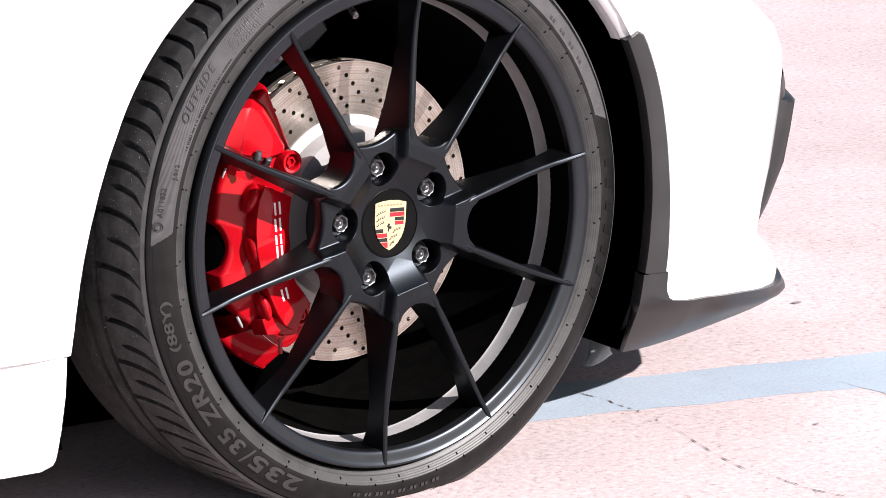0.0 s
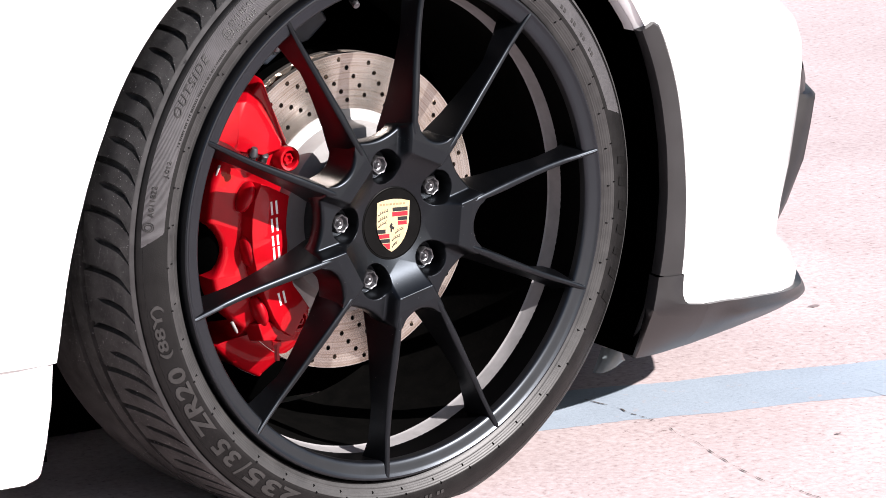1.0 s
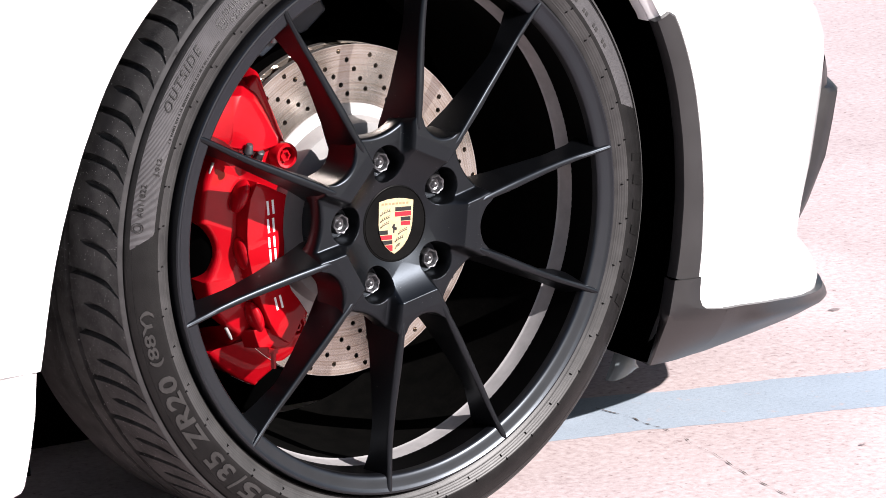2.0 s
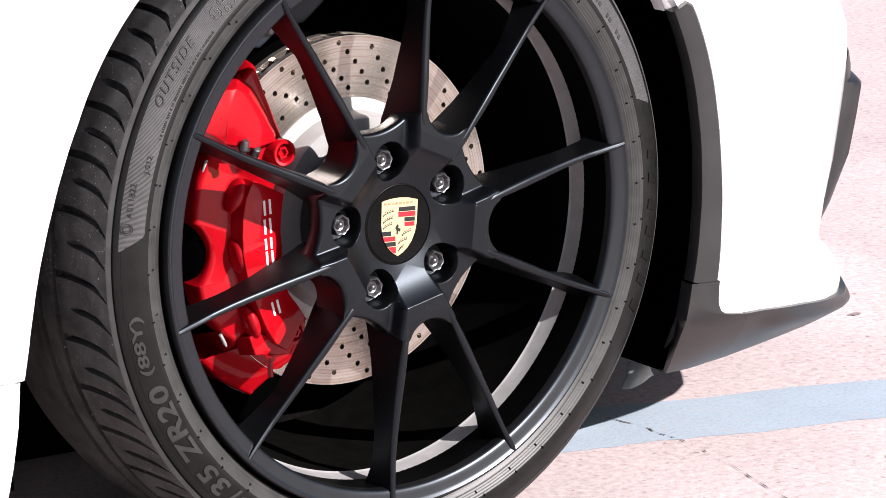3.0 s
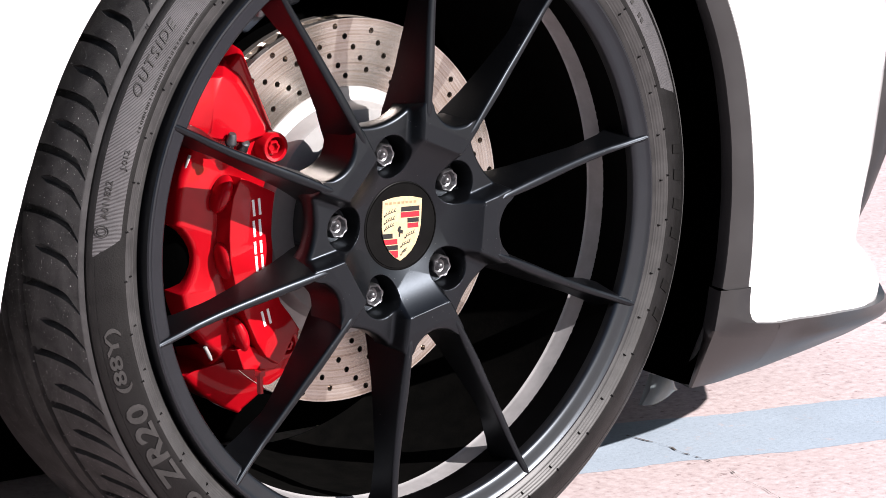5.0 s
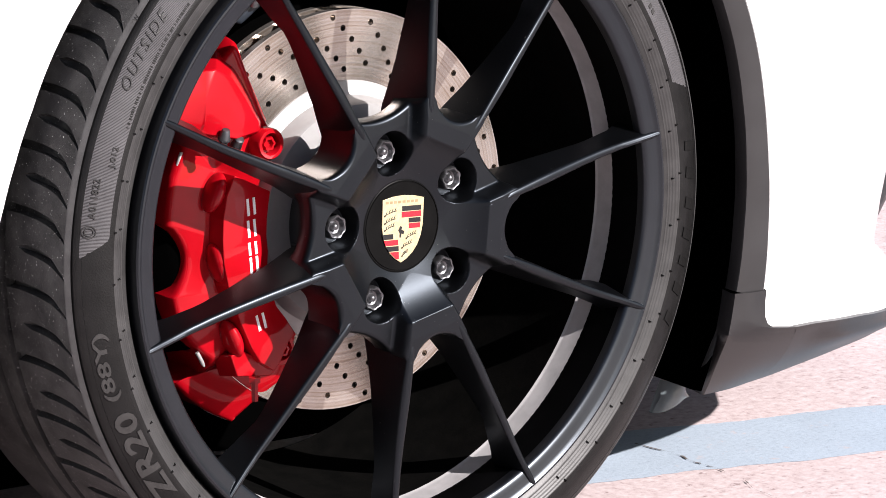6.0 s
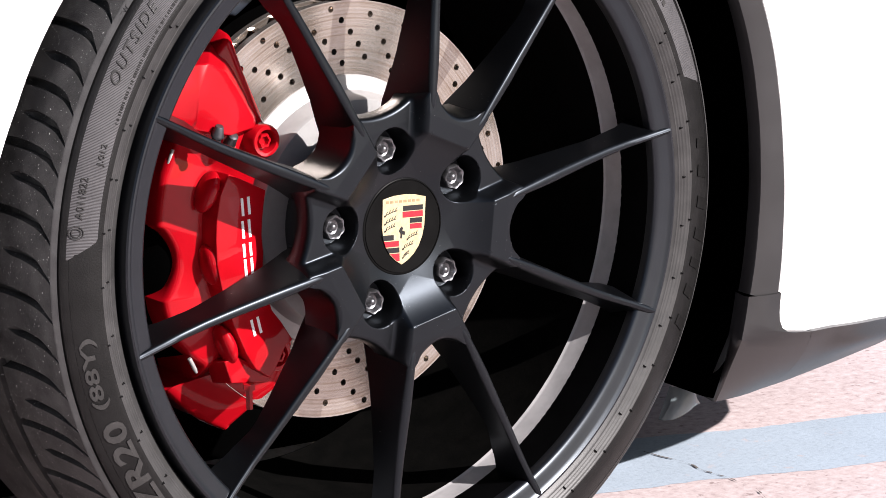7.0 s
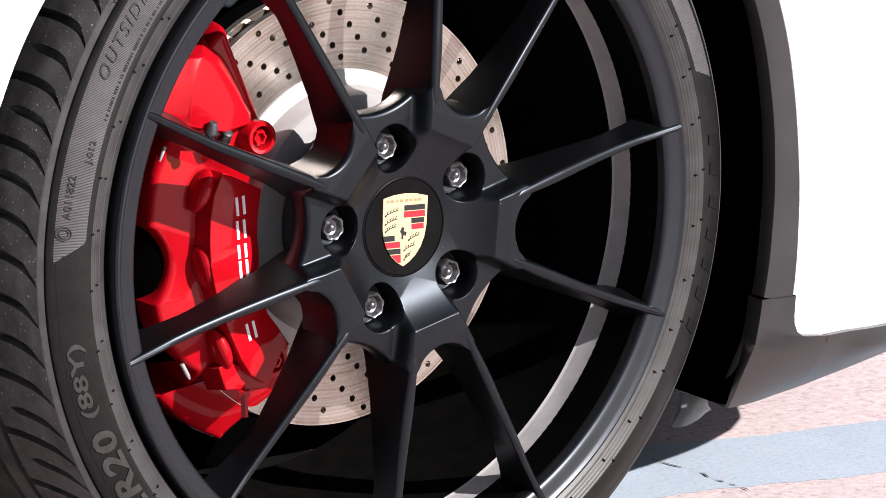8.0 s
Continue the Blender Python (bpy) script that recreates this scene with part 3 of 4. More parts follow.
def hub_face():
    """Hub with five arms, scooped between the bolt pockets."""
    pocket, bolt_r = 0.0195, 0.065

    def height(u, v):
        r = math.hypot(u, v)
        a = math.degrees(math.atan2(v, u))
        s = radians(36 - abs(a))
        un, vn = r * math.cos(s), r * math.sin(s)           # along and beside the nearest bolt
        face = 0.0048 + 0.0124 * (max(0.0, 0.090 - r) / 0.052) ** 1.35
        half = lerp([(0.0385, 0.0150), (0.046, 0.0172), (0.0526, 0.0185), (0.060, 0.0190), (0.068, 0.0203), (0.0755, 0.0222), (0.090, 0.0270), (0.100, 0.0308), (0.110, 0.0345), (0.125, 0.0400)], u)
        y = face
        d = math.hypot(un - bolt_r, vn) - pocket if un < bolt_r else (abs(vn) - pocket - (un - bolt_r) * 0.35)
        web = lerp([(0.06, 0.0095), (0.085, 0.0100), (0.1, 0.0110)], un)
        y = y + (max(web, y) - y) * step(0.002, -0.006, d)
        if u > 0.0385:
            k = min(1.0, (u - 0.0385) / 0.0370)
            crest = 0.0172 - 0.0130 * k - 0.0100 * k ** 3 + 0.10 * max(0.0, u - 0.090)
            y += (min(crest, y) - y) * step(half + 0.0075, half - 0.0005, abs(v))
        hole = step(0.0196, 0.0158, math.hypot(un - bolt_r, vn))
        y = y + (max(0.033, y) - y) * hole
        return y

    def reach(a):
        a = abs(a)
        t = radians(a)
        # opening between the two spokes of an arm: u = 0.0962 + 18 v^2
        c, s = math.cos(t), math.sin(t)
        if s < 1e-6:
            r1 = 0.0962
        else:
            disc = c * c - 4 * 18 * s * s * 0.0962
            r1 = (c - math.sqrt(disc)) / (2 * 18 * s * s) if disc > 0 else 0.2
        r1 = min(r1, 0.121)
        # window beside the bolts
        b = radians(36 - a)
        cn, sn = math.cos(b), math.sin(b)
        q = cn * cn - 28 * sn * sn * 0.0965
        r2 = 0.0965 / cn if sn < 1e-6 else ((cn - math.sqrt(q)) / (14 * sn * sn) if q > 0 else 0.2)
        return min(r1, 0.121) if a < 14 else min(r2, 0.121)

    per, rad = 160, 100
    verts = []
    total = per * 5
    for i in range(total):
        a = -36 + 72 * (i % per) / per
        base = NUT_ANGLE + 36 + 72 * (i // per)
        end = reach(a)
        c, s = math.cos(radians(base + a)), math.sin(radians(base + a))
        ca, sa = math.cos(radians(a)), math.sin(radians(a))
        verts.append((0.037 * c, 0.030, 0.037 * s))
        for j in range(rad + 1):
            r = 0.0385 + (end - 0.0385) * j / rad
            y = height(r * ca, r * sa)
            k = (end - r)
            soft = 1 - step(10.0, 12.5, abs(a)) * step(19.0, 16.5, abs(a))
            y += 0.0040 * soft * (1 - math.sqrt(max(0.0, 1 - max(0.0, 1 - k / 0.0040) ** 2)))
            verts.append((r * c, y, r * s))
        verts.append(((end + 0.0002) * c, height(end * ca, end * sa) + 0.0052, (end + 0.0002) * s))
        verts.append(((end + 0.0003) * c, height(end * ca, end * sa) + 0.0064, (end + 0.0003) * s))
        verts.append(((end + 0.0005) * c, height(end * ca, end * sa) + 0.009, (end + 0.0005) * s))
        deep = height(end * ca, end * sa) + lerp([(0, 0.038), (10, 0.041), (14, 0.038), (18, 0.026), (24, 0.018), (36, 0.015)], abs(a))
        flare = 0.001 + 0.004 * step(16, 10, abs(a))
        verts.append(((end + flare) * c, deep, (end + flare) * s))
        for r, y in ((0.080, 0.054), (0.079, 0.0672), (0.05, 0.0674)):
            verts.append((r * c, y, r * s))
    return mesh_of("hub", verts, grid_faces(total, rad + 9, True, False), 50)


part("hub", hub_face(), satin_black, wheel, "", AXLE)


def spoke(side):
    """One spoke, lofted from the hub to the rim's edge, in its arm's own axes turned to the arm at angle 0."""
    table = [  # u, inner edge, outer edge, face depth
        (0.074, 0.0150, 0.0192, 0.0070), (0.080, 0.0174, 0.0218, 0.0030), (0.086, 0.0195, 0.0250, -0.0016), (0.092, 0.0214, 0.0280, -0.0044), (0.096, 0.0227, 0.0296, -0.0054), (0.100, 0.0240, 0.0312, -0.0056), (0.110, 0.0268, 0.0350, -0.0054), (0.125, 0.0312, 0.0405, -0.0047),
        (0.140, 0.0359, 0.0455, -0.0038), (0.160, 0.0425, 0.0517, -0.0019), (0.180, 0.0492, 0.0577, -0.0003), (0.200, 0.0555, 0.0635, 0.0010), (0.222, 0.0620, 0.0692, 0.0018), (0.238, 0.0665, 0.0730, 0.0012), (0.250, 0.0699, 0.0764, 0.0004), (0.258, 0.0723, 0.0785, -0.0003), (0.2635, 0.0742, 0.0799, -0.0005)]
    verts = []
    n = 54
    for i in range(n + 1):
        u = 0.074 + (0.2635 - 0.074) * i / n
        vi, vo, y = lerp(table, u)
        w = vo - vi
        back = lerp([(0.09, 0.044), (0.11, 0.040), (0.13, 0.035), (0.16, 0.029), (0.19, 0.025), (0.225, 0.026), (0.245, 0.033), (0.2635, 0.038)], u)
        grow = lerp([(0.074, 0.016), (0.082, 0.014), (0.090, 0.012), (0.100, 0.0095), (0.115, 0.0070), (0.13, 0.0056), (0.2, 0.0040), (0.225, 0.006), (0.245, 0.009), (0.2635, 0.003)], u)
        near = lerp([(0.088, 0.010), (0.10, 0.007), (0.13, 0.0035), (0.2, 0.0015), (0.222, 0.0065), (0.245, 0.0075), (0.2635, 0.002)], u)
        b = min(0.0028, w * 0.36)
        arc = [(b * (1 - math.cos(radians(q))), b * (1 - math.sin(radians(q)))) for q in (0, 25, 50, 72, 90)]
        bo = min(0.0044, w * 0.48)
        brow = [(bo * (1 - math.cos(radians(q))), bo * (1 - math.sin(radians(q)))) for q in (0, 25, 50, 72, 90)]
        sec = [(vi - near, back), (vi - near * 0.35, y + 0.012)] + [(vi + p, y + q) for p, q in arc] + [(vi + (w - bo + b) / 2, y - 0.0002)]
        sec += [(vo - p, y + q) for p, q in reversed(brow)] + [(vo + grow * 0.3, y + 0.012), (vo + grow, back)]
        for v, yy in sec:
            verts.append((u, yy, side * v))
    faces = grid_faces(n + 1, 15, False, True)
    faces.append(tuple(range(15)))
    faces.append(tuple(range(len(verts) - 15, len(verts))))
    return mesh_of("spoke", verts, faces, 40)


spoke_left, spoke_right = spoke(1), spoke(-1)
for arm in range(5):
    turn = pose(0, 0, 0, 0, -(NUT_ANGLE + 36 + 72 * arm), 0)
    part("spoke", spoke_left, satin_black, wheel, "", turn)
    part("spoke", spoke_right, satin_black, wheel, "", turn)


def lug_bolt():
    prof = [(0.0, 0.0006), (0.0018, 0.0010), (0.0030, 0.0024), (0.0034, 0.0046), (0.0042, 0.0056), (0.0060, 0.0048), (0.0074, 0.0018), (0.0081, 0.0003), (0.0090, 0.0), (0.0098, 0.0010), (0.0102, 0.0034), (0.0102, 0.018)]
    verts, n = [], 84
    for i in range(n):
        a = i * math.tau / n
        for k, (r, y) in enumerate(prof):
            wave = 1 + (0.055 * math.cos(7 * a) if k > 6 else 0.0)
            verts.append((r * wave * math.cos(a), y, r * wave * math.sin(a)))
    me = mesh_of("lug_bolt", verts, grid_faces(n, len(prof), True), 40)
    return me


bolt_mesh = lug_bolt()
for k in range(5):
    a = radians(NUT_ANGLE + 72 * k)
    part("lug_bolt", bolt_mesh, bolt_metal, wheel, "grey steel lug bolt", pose(0.065 * math.cos(a), 0.0195, 0.065 * math.sin(a), 0, -31 * k, 0))

cap = revolve("centre_cap", [(0.0, 0.0160), (0.030, 0.0160), (0.0372, 0.0161), (0.0376, 0.0168), (0.0381, 0.0168), (0.0385, 0.0161), (0.0394, 0.0164), (0.0399, 0.0171), (0.0401, 0.0183), (0.0401, 0.030)], 96, smooth=40)
part("centre_cap", cap, cap_black, wheel, "matt black centre cap", AXLE)

# badge: a gold shield with red and black bars
BADGE = pose(0, 0.0152, 0)


def shield(w, h):
    side = [(0.5, 0.30), (0.495, 0.0), (0.455, -0.16), (0.38, -0.30), (0.27, -0.415), (0.14, -0.50)]
    top = [(-0.5, 0.42), (-0.25, 0.462), (0.0, 0.475), (0.25, 0.462), (0.5, 0.42)]
    return [(x * w, z * h) for x, z in top + side + [(0.0, -0.56)] + [(-x, z) for x, z in reversed(side)]]


badge = part("badge", shape_curve("badge", [[(x * math.cos(-0.075) - z * math.sin(-0.075), z * math.cos(-0.075) + x * math.sin(-0.075)) for x, z in shield(0.0428, 0.0548)]], 0.0012, 0.0002), gold, wheel, "gold shield badge with red and black bars", BADGE)


def bar(x0, x1, z0, z1, taper=0.0):
    return [(x0 + taper, z0), (x1, z0), (x1, z1), (x0, z1)]


def stud(name, loops, material, y=-0.0004):
    part(name, shape_curve(name, loops, 0.0008), material, wheel, "", BADGE @ pose(0, y, 0))


def slanted(x0, x1, z0, z1, cut=0.0):
    """A bar of the badge, leaning with the shield."""
    loop = [(x0 + cut, z0), (x1, z0), (x1, z1), (x0, z1)]
    return [(x, z - 0.075 * x) for x, z in loop]


stud("black_bar", [slanted(0.0000, 0.0200, 0.0128, 0.0170)], crest_black)
stud("red_bar", [slanted(-0.0006, 0.0198, 0.0074, 0.0122)], crest_red)
stud("black_bar", [slanted(0.0066, 0.0190, 0.0026, 0.0066)], crest_black)
stud("red_bar", [slanted(0.0066, 0.0184, -0.0022, 0.0020)], crest_red)
stud("black_bar", [slanted(-0.0214, -0.0100, -0.0104, -0.0060, 0.0012)], crest_black)
stud("red_bar", [slanted(-0.0198, -0.0050, -0.0158, -0.0112, 0.0016)], crest_red)
stud("black_bar", [slanted(-0.0176, -0.0046, -0.0208, -0.0166, 0.0026)], crest_black)
stud("red_bar", [slanted(-0.0142, -0.0046, -0.0278, -0.0215, 0.0068)], crest_red)
stud("letter_bar", [slanted(-0.0170 + 0.0044 * k, -0.0140 + 0.0044 * k, 0.0198, 0.0219) for k in range(8)], dark_gold)
for zz, xx, w in ((0.0126, -0.0184, 0.0124), (0.0060, -0.0185, 0.0112), (0.0002, -0.0186, 0.0100), (-0.0094, 0.0037, 0.0102), (-0.0168, -0.0010, 0.0102), (-0.0240, -0.0011, 0.0057)):
    arc = [(xx + w * k / 8, zz - 0.0012 + 0.0026 * math.sin(k * 0.19)) for k in range(9)]
    loops = [[(x, z - 0.0004) for x, z in arc] + [(x, z + 0.0003) for x, z in reversed(arc)]]
    for q in (1, 3, 5, 7):
        bx, bz = arc[q][0], arc[q][1] + 0.0005
        loops.append([(bx - 0.0004, bz), (bx + 0.0004, bz), (bx + 0.0009, bz + 0.0012), (bx + 0.0018, bz + 0.0025), (bx + 0.0005, bz + 0.0016)])
    loops.append([(xx - 0.0008, zz - 0.0022), (xx + 0.0001, zz - 0.0024), (xx + 0.0003, zz - 0.0009), (xx - 0.0006, zz - 0.0008)])
    stud("dark_mark", loops, crest_black)
stud("dark_mark", [[(x - 0.0050, z - 0.0030) for x, z in ((0.0030, 0.0036), (0.0046, 0.0020), (0.0036, 0.0002), (0.0066, -0.0012), (0.0058, -0.0040), (0.0036, -0.0030), (0.0030, -0.0064), (0.0016, -0.0060), (0.0018, -0.0022), (0.0004, 0.0000), (0.0016, 0.0022))]], crest_black, -0.0005)

# valve
valve = revolve("valve_stem", [(0.0, 0.0), (0.0034, 0.0), (0.0040, 0.001), (0.0042, 0.012), (0.0034, 0.013), (0.0034, 0.022), (0.006, 0.024), (0.006, 0.04)], 24, smooth=40)
part("valve_stem", valve, bolt_metal, wheel, "metal valve stem", pose(-0.030, 0.030, 0.236, 28, 0, -10))

# ---- the tyre ----
SIDE = [(0.2785, 0.0200), (0.2790, 0.0150), (0.2800, 0.0115), (0.2815, 0.0100), (0.2850, 0.0082), (0.2862, 0.0076), (0.2868, 0.0071), (0.2874, 0.0072), (0.2885, 0.0066), (0.2891, 0.0061), (0.2897, 0.0061), (0.2908, 0.0055), (0.2914, 0.0050), (0.2920, 0.0050),
        (0.2935, 0.0042), (0.2941, 0.0038), (0.2947, 0.0038), (0.2959, 0.0033), (0.2965, 0.0029), (0.2972, 0.0030), (0.2990, 0.0026), (0.3010, 0.0030), (0.3060, 0.0040), (0.3100, 0.0055), (0.3180, 0.0095), (0.3245, 0.0140), (0.3268, 0.0163), (0.3272, 0.0196), (0.3280, 0.0196), (0.3285, 0.0174),
        (0.3300, 0.0190), (0.3316, 0.0200), (0.3322, 0.0205)]


def side_y(r):
    return lerp(SIDE, r)


# crown: depth y, radius, lateral groove offset in degrees, groove depth, groove half width (metres)
CROWN = [(0.0205, 0.3344, 0.00, 0.0, 0.0010), (0.0222, 0.3347, 0.35, 0.0040, 0.0012), (0.0265, 0.3354, 0.98, 0.007, 0.0017), (0.0320, 0.3361, 1.72, 0.009, 0.0027), (0.0360, 0.3366, 2.15, 0.009, 0.0032), (0.0400, 0.3370, 2.38, 0.009, 0.0034),
         (0.0480, 0.3375, 2.70, 0.009, 0.0034), (0.0580, 0.3379, 2.95, 0.009, 0.0034), (0.0700, 0.3382, 3.12, 0.009, 0.0034), (0.0800, 0.3383, 3.18, 0.009, 0.0034), (0.0806, 0.3383, 3.18, 0.009, 0.0034), (0.1000, 0.3384, 3.08, 0.009, 0.0034), (0.1001, 0.3300, 3.08, 0.0, 0.0020), (0.1085, 0.3300, 3.08, 0.0, 0.0020), (0.1086, 0.3384, 3.08, 0.0, 0.0020),
         (0.1180, 0.3385, 3.60, 0.0, 0.0020), (0.1300, 0.3385, 4.20, 0.0, 0.0020), (0.1301, 0.3300, 4.20, 0.0, 0.0020), (0.1400, 0.3300, 4.60, 0.0, 0.0020), (0.1401, 0.3384, 4.60, 0.0, 0.0020), (0.1700, 0.3380, 5.60, 0.0, 0.0020), (0.2050, 0.3366, 6.60, 0.0, 0.0020)]
# the slits' pitch varies round the tyre: slit, angle
PITCH = [(0, 4.45), (31, 143.95), (32, 148.44), (33, 152.94), (34, 157.01), (35, 161.13), (37, 169.32), (38, 174.1), (39, 179.22), (40, 184.68), (42, 195.33), (43, 200.27), (45, 208.12), (46, 212.49), (80, 364.45)]


CROWN = [(y + 0.0005, r - 0.0020, *rest) for y, r, *rest in CROWN]


def flat(x, y, z):
    """The foot of the tyre flattens on the ground."""
    return (x, y, max(z, GROUND + 0.001 - HUB))


def tyre():
    grooves = 80
    verts, cols = [], None
    around = []
    for g in range(grooves):
        for c in range(8):
            around.append((g, c))
    for g, c in around:
        mid = lerp(PITCH, g)
        before = mid - lerp(PITCH, g - 1) if g else 4.47
        after = lerp(PITCH, g + 1) - mid
        plain = mid + (c / 8 - 0.5) * (before if c < 4 else after)
        short = g % 2 == 1
        line = []
        for r, y in SIDE[:-1]:
            line.append((r, y, plain))
        for y, r, shift, depth, half in CROWN:
            if short and y > 0.0803:
                half_deg, depth = math.degrees(0.0004 / r), 0.0
            else:
                half_deg = math.degrees(half / r)
            edge = [-0.5 * before, -0.28 * before, -half_deg - 0.03, -half_deg * 0.92, half_deg * 0.92, half_deg + 0.03, 0.2 * after, 0.36 * after][c]
            a = mid - shift + edge
            line.append((r - (depth if c in (3, 4) else 0.0), y, a))
        line += [(0.329, 0.226, plain), (0.300, 0.238, plain), (0.2785, 0.220, plain)]
        cols = len(line)
        verts += [flat(r * math.cos(radians(a)), y, r * math.sin(radians(a))) for r, y, a in line]
    me = mesh_of("tyre", verts, grid_faces(len(around), cols, True), 42)
    me.materials.append(rubber_side)
    me.materials.append(rubber_tread)
    me.materials.append(rubber_band)
    me.materials.append(rubber_shoulder)
    for p in me.polygons:
        c = p.center
        r = math.hypot(c.x, c.z)
        if r > 0.3282 and c.y < 0.0209:
            p.material_index = 3
        elif c.y > 0.0205 and r > 0.3250:
            p.material_index = 1
        elif r < 0.2975 and c.y < 0.0105:
            p.material_index = 2
    return me


part("tyre", tyre(), rubber_side, wheel, "low black tyre with slanted tread slits and raised size lettering", AXLE)


def on_side(me, r0, angle, lift):
    """Bends a flat plate onto the tyre's side: text runs clockwise round the wheel with its tops outward."""
    bm = bmesh.new()
    bm.from_mesh(me)
    bmesh.ops.triangulate(bm, faces=bm.faces)
    for limit in (0.008, 0.004):
        long = [e for e in bm.edges if e.calc_length() > limit]
        bmesh.ops.subdivide_edges(bm, edges=long, cuts=1)
        bmesh.ops.triangulate(bm, faces=bm.faces)
    bm.to_mesh(me)
    bm.free()
    for v in me.vertices:
        r = r0 + v.co.z
        a = radians(angle) - v.co.x / r0
        y = side_y(r) - (lift if v.co.y < 0.5e-3 * 0.5 else -0.0006)
        v.co = flat(r * math.cos(a), y, r * math.sin(a))
    return me


def tyre_text(text, height, r0, angle, arc, lift=0.0007, bold=0.0, shear=0.0, space=1.0, material=None, name="raised_lettering"):
    """Raised writing: cap height, middle radius, middle angle and the degrees that it fills."""
    me = letters(text, height / 0.7, 0.0005, bold, shear, space)
    xs = [v.co.x for v in me.vertices]
    zs = [v.co.z for v in me.vertices]
    me.transform(Matrix.Translation((-(max(xs) + min(xs)) / 2, 0, -(max(zs) + min(zs)) / 2)))
    me.transform(Matrix.Diagonal((radians(arc) * r0 / (max(xs) - min(xs)), 1, height / (max(zs) - min(zs)), 1)))
    on_side(me, r0, angle, lift)
    part(name, me, material or rubber_letter, wheel, "", AXLE)


def hatched_patch():
    """Finely ribbed panel over the upper half of the side."""
    verts = []
    n = 150
    for i in range(n + 1):
        a = 15 + 160 * i / n
        for j in range(9):
            k = j / 8
            r = 0.3005 + (0.3252 - 0.3005) * k
            end = 0.0
            if i > n - 6:
                end = (i - (n - 6)) * (0.6 * k - 0.25)
            if i < 6:
                end = -(6 - i) * (0.6 * k - 0.25)
            b = radians(a + end)
            lift = 0.0004 if 0 < j < 8 and 0 < i < n else -0.0004
            verts.append((r * math.cos(b), side_y(r) - lift, r * math.sin(b)))
    return mesh_of("ribbed_panel", verts, grid_faces(n + 1, 9), 40)


part("ribbed_panel", hatched_patch(), rubber_hatched, wheel, "", AXLE)
tyre_text("235", 0.0170, 0.3110, 235.9, 14.0, 0.0009, bold=0.0008, space=1.1)
tyre_text("35 ZR20", 0.0170, 0.3110, 212.9, 25.2, 0.0009, bold=0.0008, space=1.1)
part("raised_lettering", on_side(shape_curve("slash", [[(-0.0046, -0.0100), (-0.0014, -0.0100), (0.0046, 0.0100), (0.0014, 0.0100)]], 0.0005), 0.3110, 227.6, 0.0009), rubber_letter, wheel, "", AXLE)
# worn brand marks kept as bars, and fine rows of small print
for a, w in ((5.0, 2.2), (0.5, 2.6), (-4.5, 2.6), (-9.5, 2.4), (-14.0, 2.0), (-18.5, 2.4), (-23.5, 2.4)):
    h = radians(w) * 0.312 / 2
    part("raised_bar", on_side(shape_curve("raised_bar", [[(-h, -0.0075), (h * 0.4, -0.0085), (h, 0.0060), (-h * 0.3, 0.0085)]], 0.0005), 0.3125, a, 0.0009), rubber_dark, wheel, "", AXLE)
for a in (-81, -84, -87, -90, -93, -96, -99, -102, 30, 34, 38, 42):
    part("raised_bar", on_side(shape_curve("raised_bar", [bar(-0.0045, -0.0010, -0.0022, 0.0022), bar(0.0010, 0.0050, -0.0022, 0.0022)], 0.0005), 0.3080, a, 0.0009), rubber_letter, wheel, "", AXLE)
rnd = random.Random(21)
small_print, x = [], -0.056
while x < 0.056:
    w = rnd.choice((0.0009, 0.0012, 0.0016))
    small_print.append(bar(x, x + w, -0.0011, 0.0011))
    x += w + rnd.choice((0.0006, 0.0006, 0.0008, 0.0022))
part("raised_bar", on_side(shape_curve("raised_bar", small_print, 0.0005), 0.3050, 145.8, 0.0006), rubber_side, wheel, "", AXLE)
tyre_text("(88Y)", 0.0125, 0.3130, 192.6, 10.8, 0.0009, bold=0.0004)
tyre_text("OUTSIDE", 0.0076, 0.3168, 144.7, 12.9, 0.0014, shear=0.35, space=1.3, material=rubber_letter)
tyre_text("TWI", 0.0036, 0.3292, 141.5, 1.6, 0.0006)
tyre_text("024185 S1WR", 0.0052, 0.3165, 126.4, 9.2, 0.0010, space=1.15)
tyre_text("022607", 0.0052, 0.3080, 128.0, 5.8, 0.0010, space=1.15)
tyre_text("A011822", 0.0050, 0.3172, 167.4, 5.8, 0.0013, space=1.1, material=rubber_letter)
tyre_text("J.012", 0.0056, 0.3085, 161.0, 3.2, 0.0013, space=1.1, material=rubber_letter)
part("raised_ring", on_side(shape_curve("raised_ring", [ring_of(0.0058, 28), ring_of(0.0050, 28)], 0.0005), 0.3128, 132.4, 0.0009), rubber_letter, wheel, "", AXLE)
tyre_text("E9", 0.0050, 0.3128, 132.4, 1.3, 0.0010)
part("raised_ring", on_side(shape_curve("raised_ring", [ring_of(0.0052, 28), ring_of(0.0046, 28)], 0.0005), 0.3182, 172.2, 0.0012), rubber_letter, wheel, "", AXLE)
part("raised_ring", on_side(shape_curve("raised_ring", [ring_of(0.0034, 24), ring_of(0.0028, 24)], 0.0005), 0.3182, 172.2, 0.0012), rubber_letter, wheel, "", AXLE)


